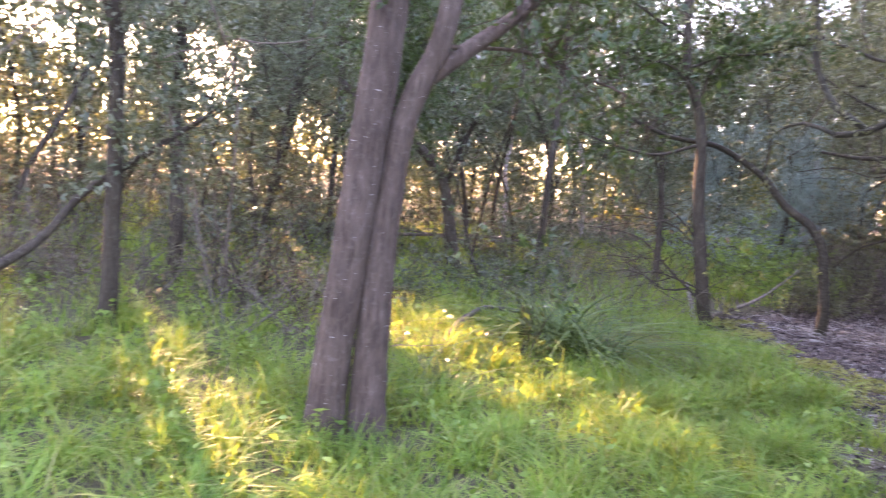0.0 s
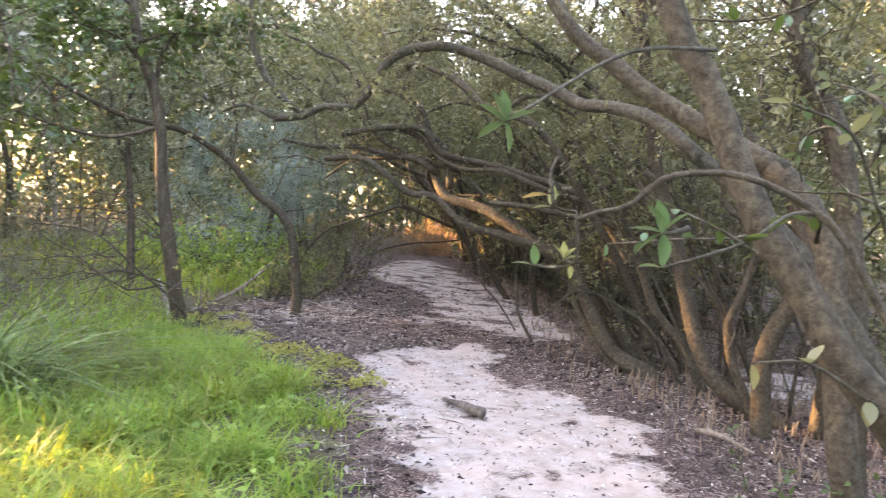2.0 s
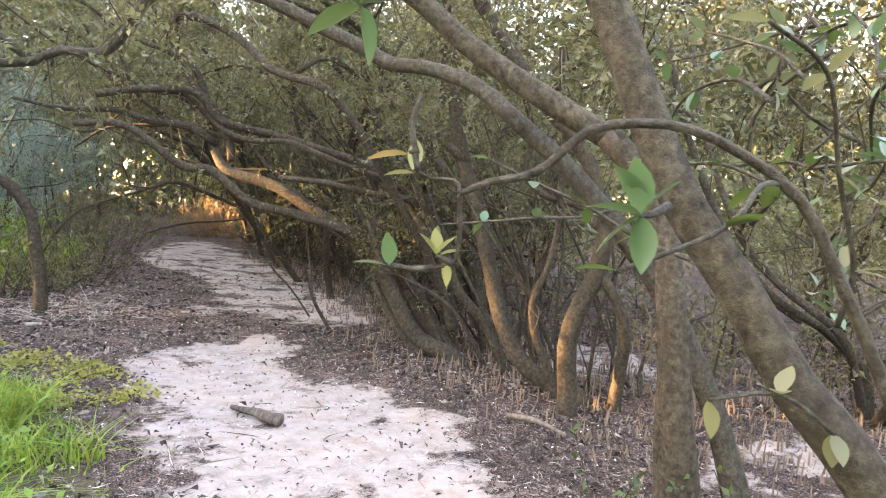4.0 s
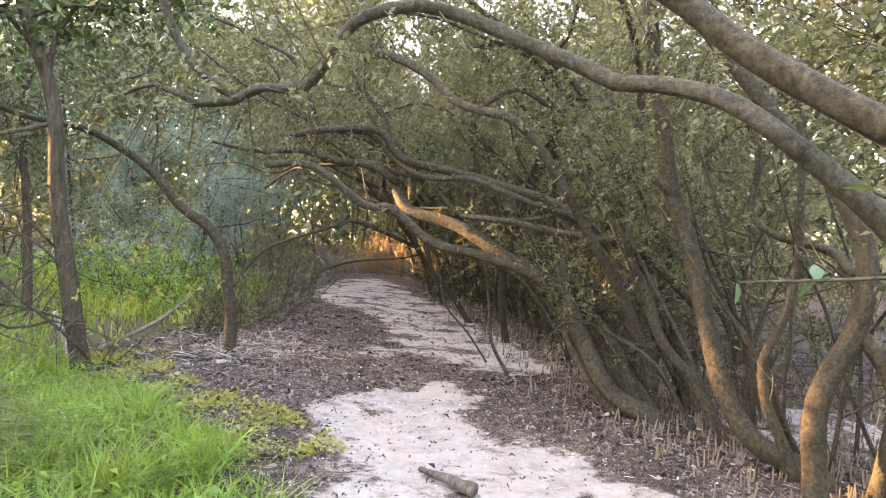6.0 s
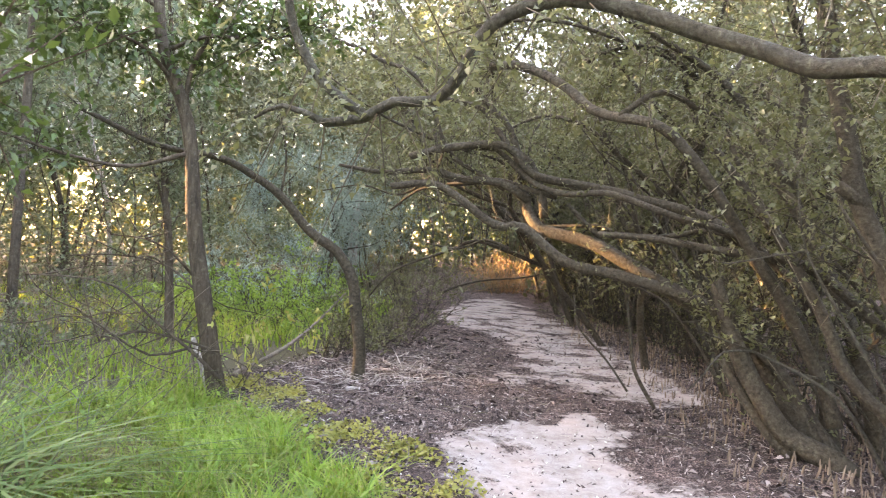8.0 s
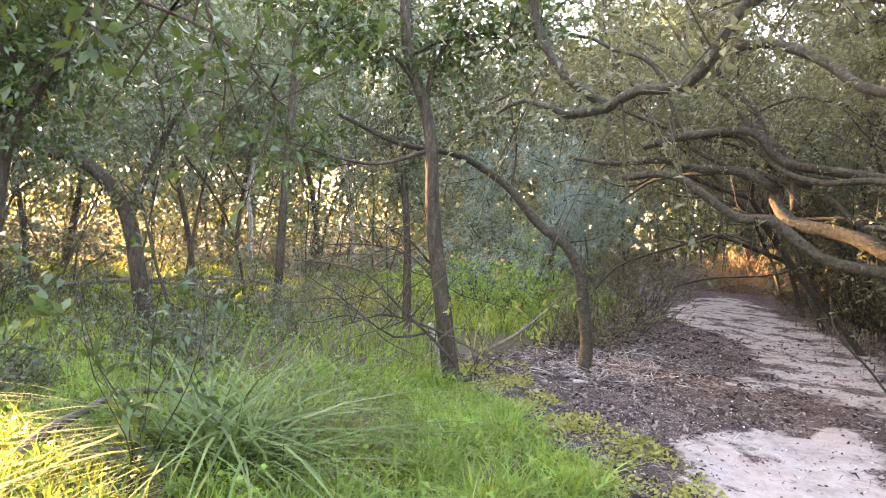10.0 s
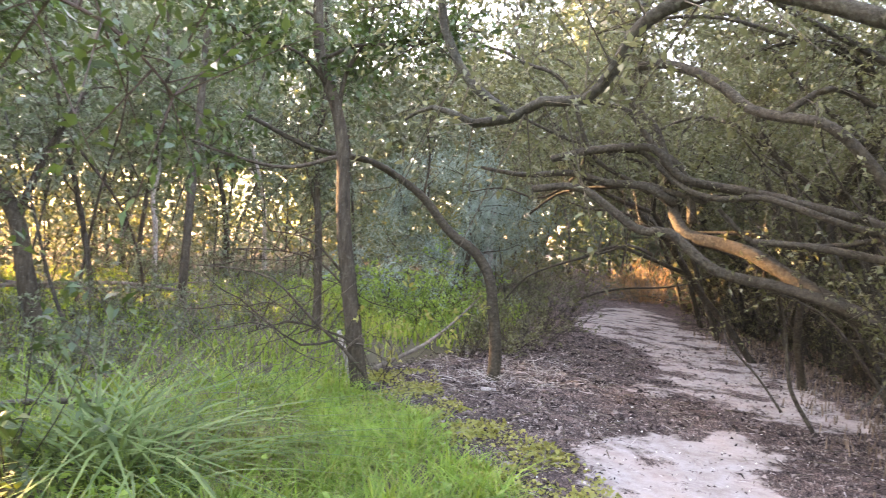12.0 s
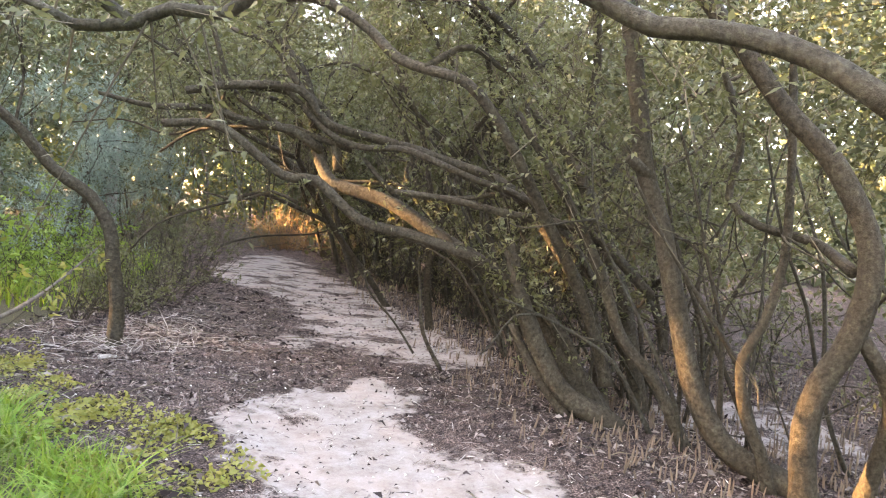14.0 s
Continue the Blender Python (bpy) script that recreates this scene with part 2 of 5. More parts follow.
def tube(points, r0, r1, sides=8, step=0.12, lump=0.12, flare=0.0, raw=False):
    """A limb with uneven girth along a line from radius r0 to r1; flare widens its foot."""
    C = np.asarray(points, float) if raw else spline(points, step)
    n = len(C)
    s = np.linspace(0, 1, n)
    R = r0 + (r1 - r0) * s
    if flare:
        run = np.concatenate([[0], np.cumsum(np.linalg.norm(np.diff(C, axis=0), axis=1))])
        R = R * (1 + flare * np.exp(-run / 0.18))
    T = np.gradient(C, axis=0)
    T /= np.linalg.norm(T, axis=1)[:, None] + 1e-9
    up = np.array([0.13, 0.31, 0.94]) if abs(T[0, 2]) < 0.8 else np.array([0.95, 0.2, 0.1])
    U = np.empty_like(C)
    for i in range(n):
        u = up - T[i] * (up @ T[i])
        u /= np.linalg.norm(u) + 1e-9
        U[i] = up = u
    W = np.cross(T, U)
    a = np.arange(sides) * 2 * np.pi / sides
    ph = rng.uniform(0, 6.28, 3)
    wob = 1 + lump * (np.sin(2 * a[None] + 6 * s[:, None] + ph[0]) * 0.6 + np.sin(3 * a[None] - 9 * s[:, None] + ph[1]) * 0.4 + rng.normal(0, 0.25, (n, sides)))
    ring = C[:, None] + (R[:, None] * wob)[..., None] * (np.cos(a)[None, :, None] * U[:, None] + np.sin(a)[None, :, None] * W[:, None])
    V = np.vstack([ring.reshape(-1, 3), C[0], C[-1]])
    i, j = np.meshgrid(np.arange(n - 1), np.arange(sides), indexing="ij")
    j2 = (j + 1) % sides
    F = np.stack([i * sides + j, i * sides + j2, (i + 1) * sides + j2, (i + 1) * sides + j], -1).reshape(-1, 4)
    k = np.arange(sides)
    k2 = (k + 1) % sides
    c0, c1 = n * sides, n * sides + 1
    caps = np.concatenate([np.stack([k2, k, np.full(sides, c0), np.full(sides, c0)], 1), np.stack([(n - 1) * sides + k, (n - 1) * sides + k2, np.full(sides, c1), np.full(sides, c1)], 1)])
    # a cap corner shared twice makes a triangle: split it off by a point beside the middle
    V = np.vstack([V, C[0] + 1e-4, C[-1] + 1e-4])
    caps[:sides, 3] = c1 + 1
    caps[sides:, 3] = c1 + 2
    return V, np.concatenate([F, caps])


def unit(v):
    return v / (np.linalg.norm(v, axis=-1, keepdims=True) + 1e-9)


def leaves(P, D, length, width, curl=0.25):
    """One folded leaf at each point P, pointing along D: four corners, a keel along the middle."""
    n = len(P)
    D = unit(D)
    S = unit(np.cross(D, rng.normal(0, 1, (n, 3)) * 0.7 + [0, 0, 1.0]))
    N = np.cross(S, D)
    L = length * rng.uniform(0.65, 1.25, (n, 1))
    W = width * rng.uniform(0.7, 1.2, (n, 1))
    lift = N * W * rng.uniform(0.1, curl + 0.15, (n, 1))
    a = P
    b = P + D * L * 0.45 + S * W / 2 + lift
    c = P + D * L - N * L * rng.uniform(0, curl, (n, 1))
    d = P + D * L * 0.45 - S * W / 2 + lift
    V = np.stack([a, b, c, d], 1).reshape(-1, 3)
    return V, np.arange(4 * n).reshape(-1, 4)


# rays of low sun that find their way between the crowns
SUNWAY = np.array(sun_way)
GLADES = [((0.13, 4.71, 0.2), 0.28), ((0.5, 4.45, 0.2), 0.25), ((0.97, 3.99, 0.2), 0.22), ((1.4, 6.6, 0.2), 0.42), ((1.8, 6.15, 0.2), 0.36), ((2.3, 5.75, 0.2), 0.2),
          ((-0.6, 7.9, 0.35), 0.15),
          ((2.7, 5.5, 0.15), 0.13), ((6.95, 8.75, 1.65), 0.3), ((7.25, 8.4, 1.6), 0.3), ((6.87, 8.95, 2.0), 0.25), ((7.45, 5.5, 0.85), 0.2), ((7.3, 4.7, 0.6), 0.2), ((7.45, 5.1, 0.5), 0.16),
          ((7.5, 4.6, 0.1), 0.2), ((7.6, 6.5, 0.45), 0.15), ((13.6, 20.2, 1.0), 0.5), ((14.6, 21.2, 1.1), 0.5)]


def in_glade(P, spare=0.25):
    """True for points that stand in one of the open rays."""
    hit = np.zeros(len(P), bool)
    for g, r in GLADES:
        q = P - np.array(g)
        along = q @ SUNWAY
        off = np.linalg.norm(q - along[:, None] * SUNWAY, axis=1)
        hit |= (along > spare) & (off < r * (1 + 0.012 * along))
    return hit


def sprigs(anchors, n, reach, droop, leaf_n, leaf_l, leaf_w, glade=True, twig_r=0.004, floor=0.0, clear=0.0):
    """Thin twigs from points of the limbs, each with leaves along its outer part. Returns twig bits and leaf arrays."""
    A = anchors[rng.integers(0, len(anchors), n)]
    way = unit(rng.normal(0, 1, (n, 3)) + [0, 0, 0.25])
    L = reach * rng.uniform(0.4, 1.2, (n, 1))
    mid = A + way * L * 0.5
    tip = A + way * L + rng.normal(0, 0.12, (n, 3)) * L + [0, 0, -droop]
    away = np.hypot(tip[:, 0] - 2.9, tip[:, 1] - 3.2)
    under = (away < clear) & (tip[:, 0] > 3.3) & (tip[:, 2] < 3.1) & (tip[:, 0] < edge_x(ROOT_EDGE, tip[:, 1]) + 0.9)
    low = (tip[:, 2] < floor - 0.1) & (rng.random(n) < 0.7)
    stay = (~under | (rng.random(n) < np.where(away > 5.6, 0.45, 0.08))) & ~low
    A, way, L, mid, tip, n = A[stay], way[stay], L[stay], mid[stay], tip[stay], int(stay.sum())
    # twig: three-sided, tapering
    show = np.arange(n) if n < 300 else np.arange(0, n, 4 if leaf_l > 0.09 else 2)
    s = np.array([[1, 0, 0], [-0.5, 0.87, 0], [-0.5, -0.87, 0.4]])
    V = np.concatenate([A[show, None] + s * twig_r * 1.5, tip[show, None] + s * twig_r * 0.5], 1).reshape(-1, 3)
    f = np.array([[0, 1, 4, 3], [1, 2, 5, 4], [2, 0, 3, 5]])
    F = (np.arange(len(show))[:, None, None] * 6 + f).reshape(-1, 4)
    t = rng.uniform(0.35, 1.0, (n, leaf_n, 1))
    base = A[:, None] * (1 - t) ** 2 + 2 * mid[:, None] * t * (1 - t) + tip[:, None] * t ** 2
    base = base + rng.normal(0, 0.25 * leaf_l, base.shape)
    d = unit(way[:, None] * 0.7 + rng.normal(0, 0.8, base.shape))
    base, d = base.reshape(-1, 3), d.reshape(-1, 3)
    keep = np.ones(len(base), bool)
    if glade:
        keep &= ~in_glade(base)
    if floor:
        open_way = base[:, 0] < edge_x(ROOT_EDGE, base[:, 1])
        keep &= rng.random(len(base)) < np.where(open_way, np.clip((base[:, 2] - floor - 0.6) / 0.5, 0.02, 1), np.clip((base[:, 2] - floor + 0.3) / 0.8, 0.1, 1))
    base, d = base[keep], d[keep]
    return (V, F), leaves(base, d, leaf_l, leaf_w)


# ---- plan of the ground ----
SAND_A = [(5.45, 7.68), (6.1, 8.0), (7.0, 7.95), (6.9, 7.4), (6.4, 7.1), (6.55, 6.5), (6.5, 5.9), (6.45, 5.2), (5.9, 4.5), (5.2, 3.7), (4.5, 3.6), (4.3, 4.6), (4.7, 5.6), (4.85, 6.4), (5.1, 7.0)]
SAND_B = [(9.25, 15.3), (11.8, 18.5), (13.2, 19.0), (11.3, 13.8), (9.6, 10.2), (9.1, 8.95), (8.6, 7.9), (7.9, 8.1), (7.65, 9.0), (7.75, 9.7), (8.1, 10.5), (8.8, 12.0), (8.8, 13.7)]
SAND_C = [(6.95, 9.5), (7.35, 9.9), (7.6, 9.6), (7.3, 9.35)]
SAND_D = [(8.7, 6.2), (9.6, 6.6), (10.2, 5.4), (9.2, 4.6), (8.6, 5.2)]
SAND_E = [(6.8, 3.4), (7.6, 3.6), (8.4, 3.0), (8.0, 2.5), (7.1, 2.7)]
GRASS_EDGE = [(3.4, -2.0), (3.6, 2.0), (3.7, 3.5), (4.0, 5.0), (4.45, 6.3), (4.6, 7.2), (4.45, 8.2), (4.15, 9.2), (4.5, 10.6), (5.9, 11.6), (7.0, 12.6), (8.3, 15.0), (11.0, 20.0), (15.0, 28.0), (40.0, 70.0)]
ROOT_EDGE = [(7.3, -4.0), (7.2, 3.0), (7.3, 4.6), (7.35, 5.4), (7.6, 6.2), (8.1, 7.2), (9.1, 8.6), (9.8, 9.8), (11.4, 13.0), (14.0, 18.5), (40.0, 55.0)]


def signed(P, poly):
    """Distance from a closed outline, negative inside."""
    A = np.array(poly, float)
    B = np.roll(A, -1, 0)
    best, inside = np.full(len(P), 1e9), np.zeros(len(P), bool)
    for a, b in zip(A, B):
        e = b - a
        t = np.clip(((P - a) @ e) / (e @ e), 0, 1)
        best = np.minimum(best, np.linalg.norm(P - a - t[:, None] * e, axis=1))
        cross = ((a[1] > P[:, 1]) != (b[1] > P[:, 1])) & (P[:, 0] < a[0] + (P[:, 1] - a[1]) * e[0] / (e[1] if abs(e[1]) > 1e-9 else 1e-9))
        inside ^= cross
    return np.where(inside, -best, best)


def edge_x(line, y):
    L = np.array(line)
    return np.interp(y, L[:, 1], L[:, 0])


def height(P):
    """Lie of the land at x, y."""
    x, y = P[:, 0], P[:, 1]
    g = np.clip((edge_x(GRASS_EDGE, y) - x) / 1.2, 0, 1)
    m = np.clip((x - edge_x(ROOT_EDGE, y)) / 2.0, 0, 1)
    near = np.exp(-((x - 4) ** 2 + (y - 8) ** 2) / 900)
    w = 0.018 * np.sin(2.1 * x + 0.7 * y) + 0.015 * np.sin(1.3 * y - 1.9 * x + 1) + 0.008 * np.sin(6.1 * x) * np.sin(5.3 * y)
    return w * near + 0.03 * g - 0.05 * m


def lay(x, y, dz=0.0):
    return (x, y, float(height(np.array([[x, y]]))[0]) + dz)


def axis(a, b, step, far):
    mid = np.arange(a, b, step)
    out = [b]
    d = step
    while out[-1] < far:
        d *= 1.25
        out.append(out[-1] + d)
    low = [a]
    d = step
    while low[-1] > -far:
        d *= 1.25
        low.append(low[-1] - d)
    return np.concatenate([low[:0:-1], mid, out])


gx, gy = axis(-0.5, 10.5, 0.075, 900), axis(2.5, 15, 0.075, 900)
GX, GY = np.meshgrid(gx, gy, indexing="ij")
GP = np.stack([GX.ravel(), GY.ravel()], 1)
gi = np.arange(len(gx) * len(gy)).reshape(len(gx), len(gy))
gF = np.stack([gi[:-1, :-1], gi[1:, :-1], gi[1:, 1:], gi[:-1, 1:]], -1).reshape(-1, 4)


def sand_amount(P):
    most = np.zeros(len(P))
    for poly, share in ((SAND_A, 0.74), (SAND_B, 0.6), (SAND_C, 0.55), (SAND_D, 0.58), (SAND_E, 0.52)):
        most = np.maximum(most, np.clip(0.5 - signed(P, poly) / 0.7, 0, share))
    return most


g_me = smooth(fast_mesh("ground", np.column_stack([GP, height(GP)]), gF, GROUND))
for key, val in (("sand", sand_amount(GP)), ("grass", np.clip(0.5 + (edge_x(GRASS_EDGE, GP[:, 1]) - GP[:, 0]) / 0.8, 0, 1))):
    at = g_me.attributes.new(key, "FLOAT", "POINT")
    at.data.foreach_set("value", val.astype(np.float32))
tagged(new("ground", g_me), "pale sand and dark leaf litter between grass and mangrove mud", "ground", kind="structure")

# ---- trees, traced limb by limb ----


def wander(p, way, n, step, bend, rise):
    """A crooked line of n steps."""
    out = [np.array(p, float)]
    w = np.array(way, float)
    turn = np.zeros(3)
    for _ in range(n):
        turn = 0.45 * turn + rng.normal(0, bend, 3)
        w = unit(w + turn + np.array([0, 0, rise]))
        out.append(out[-1] + w * step * rng.uniform(0.7, 1.3))
    return np.array(out)


def big_tree(name, label, base, stems, mat, leaf_mat, crown_from, sprig_n, reach, leaf_n, leaf_l, leaf_w, droop=0.05, group="", category="tree", sides=10, glade=True, twig_mat=None, extra_anchor=None, floor=0.0, clear=0.0):
    """stems: (part name, line, r0, r1, flare). crown_from: numbers of the stems that bear twigs and the share of the line from which they do."""
    root = thing(name, base, label, category, group)
    for pname, line, r0, r1, flare in stems:
        part(pname, smooth(fast_mesh(pname, *tube(line, r0, r1, sides if r0 > 0.02 else min(sides, 5), 0.1 if sides > 9 else 0.16, 0.1, flare), mat)), root)
    anchors = []
    for k, share in crown_from:
        a = spline(stems[k][1], 0.08)
        anchors.append(a[int(len(a) * share):])
    if extra_anchor is not None:
        anchors.append(extra_anchor)
    if sprig_n:
        tw, lv = sprigs(np.concatenate(anchors), sprig_n, reach, droop, leaf_n, leaf_l, leaf_w, glade, floor=floor, clear=clear)
        part("twigwork", fast_mesh("twigwork", *tw, twig_mat or mat), root)["kind"] = "stuff"
        part("crown", fast_mesh("crown", *lv, leaf_mat), root)["kind"] = "stuff"
    return root


def cloud(centre, size, n):
    return np.array(centre) + rng.normal(0, 0.5, (n, 3)) * np.array(size)


# twin-stemmed smooth tree in the grass
big_tree("tree", "large grey-brown smooth-barked tree with two fused stems in the grass", (0.98, 4.75, 0), [
    ("trunk", [(0.9, 4.72, -0.05), (0.91, 4.73, 0.35), (0.94, 4.75, 0.8), (0.97, 4.77, 1.26), (1.0, 4.79, 1.75), (1.03, 4.8, 2.2), (1.05, 4.82, 3.2), (1.0, 4.9, 4.4)], 0.112, 0.08, 0.25),
    ("stem", [(1.13, 4.76, -0.05), (1.11, 4.77, 0.35), (1.105, 4.79, 0.8), (1.12, 4.82, 1.3), (1.17, 4.85, 1.77), (1.25, 4.87, 2.0), (1.34, 4.88, 2.3), (1.4, 4.95, 3.2)], 0.097, 0.05, 0.25),
    ("bough", [(1.22, 4.86, 1.95), (1.43, 4.96, 2.15), (1.65, 5.05, 2.35), (1.9, 5.15, 2.6), (2.4, 5.3, 2.9)], 0.05, 0.025, 0),
    ("hanging_twig", [(1.36, 4.88, 2.16), (1.75, 5.3, 2.24), (2.1, 5.72, 2.2), (2.4, 5.93, 2.14), (2.56, 6.07, 2.02), (2.63, 6.15, 1.94)], 0.013, 0.005, 0),
], BARK_SMOOTH, LEAF_GREEN, [(0, 0.75), (1, 0.8), (2, 0.4), (3, 0.3)], 260, 0.6, 9, 0.075, 0.034, sides=16)

# slim upright tree and the bowed tree beside the track
big_tree("tree", "slim grey-brown tree leaning at the edge of the grass", (4.06, 9.3, 0), [
    ("trunk", [(4.08, 9.36, -0.08), (3.95, 9.39, 0.62), (3.81, 9.41, 1.43), (3.75, 9.42, 2.13), (3.68, 9.43, 2.49), (3.5, 9.45, 2.97), (3.44, 9.45, 3.41), (3.4, 9.5, 4.4), (3.45, 9.5, 5.4)], 0.08, 0.03, 0.15),
    ("branch", [(3.75, 9.42, 2.13), (3.27, 9.4, 1.97), (2.8, 9.35, 2.02), (2.36, 9.26, 2.14)], 0.022, 0.008, 0),
    ("branch", [(3.68, 9.43, 2.45), (3.72, 9.42, 2.85), (3.9, 9.4, 3.26), (3.93, 9.39, 3.8)], 0.025, 0.01, 0),
    ("branch", [(3.6, 9.44, 2.7), (3.3, 9.3, 2.95), (2.9, 9.2, 3.0), (2.5, 9.1, 3.15)], 0.02, 0.007, 0),
    ("branch", [(3.5, 9.45, 2.95), (3.8, 9.3, 3.1), (4.3, 9.2, 3.15), (4.7, 9.1, 3.3)], 0.02, 0.007, 0),
    ("branch", [(3.46, 9.45, 3.3), (3.1, 9.5, 3.5), (2.7, 9.4, 3.7), (2.3, 9.3, 3.75)], 0.018, 0.007, 0),
], BARK_FOREST, LEAF_GREEN, [(0, 0.75), (1, 0.6), (2, 0.2), (3, 0.3), (3, 0.6), (4, 0.3), (4, 0.6), (5, 0.3)], 430, 0.5, 11, 0.085, 0.04)
big_tree("tree", "slim dark tree with a trunk bowed like a bent bow", (5.58, 9.96, 0), [
    ("trunk", [(5.57, 9.96, -0.18), (5.59, 9.98, 0.32), (5.53, 10.03, 0.79), (5.5, 10.07, 1.04), (5.34, 10.15, 1.32), (5.07, 10.27, 1.52), (4.78, 10.38, 1.87), (4.47, 10.49, 2.09), (4.16, 10.56, 2.23), (3.57, 10.67, 2.31), (2.9, 10.72, 2.58)], 0.068, 0.022, 0.2),
    ("branch", [(4.78, 10.38, 1.87), (4.83, 10.45, 2.36), (4.72, 10.51, 2.9)], 0.016, 0.006, 0),
], BARK_MANGROVE, LEAF_MANGROVE, [(0, 0.75), (1, 0.3)], 90, 0.6, 9, 0.065, 0.03)

# overhanging mangrove with the great arched bough
big_tree("mangrove_tree", "grey mangrove with a long arched bough over the sandy track", (6.3, 3.15, 0), [
    ("trunk", [(6.35, 3.1, -0.1), (6.2, 3.3, 0.6), (5.95, 3.55, 1.2), (5.65, 3.85, 1.65), (5.45, 4.09, 1.9)], 0.07, 0.041, 0.3),
    ("bough", [(5.45, 4.05, 1.87), (5.44, 4.26, 2.03), (5.42, 4.43, 2.12), (5.36, 4.65, 2.18), (5.31, 4.83, 2.2), (5.26, 5.0, 2.29), (5.13, 5.23, 2.4), (4.98, 5.46, 2.52), (4.8, 5.68, 2.59), (4.63, 5.87, 2.54), (4.56, 5.99, 2.45), (4.52, 6.08, 2.3), (4.44, 6.19, 2.17), (4.29, 6.34, 2.17), (4.18, 6.45, 2.09), (4.02, 6.57, 2.06)], 0.041, 0.025, 0),
    ("branch", [(4.19, 6.46, 2.1), (4.01, 6.6, 2.26), (3.9, 6.66, 2.45), (3.84, 6.7, 2.65), (3.84, 6.73, 2.9), (3.7, 6.8, 3.3)], 0.028, 0.014, 0),
    ("branch", [(4.02, 6.57, 2.06), (3.85, 6.75, 2.15), (3.75, 6.95, 2.1)], 0.02, 0.008, 0),
], BARK_PALE, LEAF_MANGROVE, [(1, 0.5), (2, 0.3), (3, 0.3)], 720, 0.7, 10, 0.055, 0.026, extra_anchor=np.concatenate([cloud((4.6, 6.5, 3.6), (1.5, 1.6, 0.6), 110), cloud((6.0, 6.8, 3.9), (1.6, 1.6, 0.6), 110), cloud((6.9, 6.2, 2.15), (0.4, 0.4, 0.2), 22), cloud((6.4, 5.4, 2.75), (0.5, 0.5, 0.2), 24), cloud((6.8, 5.5, 2.4), (0.35, 0.35, 0.2), 12)]), twig_mat=TWIG)
big_tree("mangrove_tree", "thick grey mangrove with a straight bough slanting up over the sand", (5.4, 3.1, 0), [
    ("trunk", [(5.55, 3.0, -0.1), (5.4, 3.12, 0.4), (5.36, 3.22, 1.05), (5.34, 3.29, 1.45), (5.31, 3.39, 1.66), (5.26, 3.53, 1.81)], 0.062, 0.055, 0.25),
    ("bough", [(5.28, 3.48, 1.78), (5.19, 3.7, 1.91), (5.07, 3.93, 2.06), (4.97, 4.09, 2.18), (4.88, 4.21, 2.3), (4.76, 4.35, 2.44), (4.6, 4.6, 2.9), (4.5, 4.9, 3.5)], 0.051, 0.03, 0),
], BARK_MANGROVE, LEAF_MANGROVE, [(1, 0.6)], 330, 0.7, 9, 0.055, 0.026, extra_anchor=cloud((5.2, 4.8, 3.6), (1.4, 1.4, 0.5), 70), twig_mat=TWIG)
big_tree("mangrove_tree", "dark mangrove stem with a kinked top at the mud's edge", (6.1, 3.4, 0), [
    ("trunk", [(6.15, 3.42, -0.08), (6.12, 3.47, 0.4), (6.11, 3.5, 0.97), (6.09, 3.58, 1.54), (6.07, 3.66, 1.98), (6.04, 3.74, 2.2), (5.99, 3.86, 2.42), (5.9, 4.0, 3.2)], 0.075, 0.045, 0.25),
    ("branch", [(6.1, 3.54, 1.4), (6.3, 3.8, 1.9), (6.35, 4.1, 2.6)], 0.035, 0.015, 0),
], BARK_MANGROVE, LEAF_MANGROVE, [(0, 0.7), (1, 0.4)], 160, 0.7, 9, 0.06, 0.028)

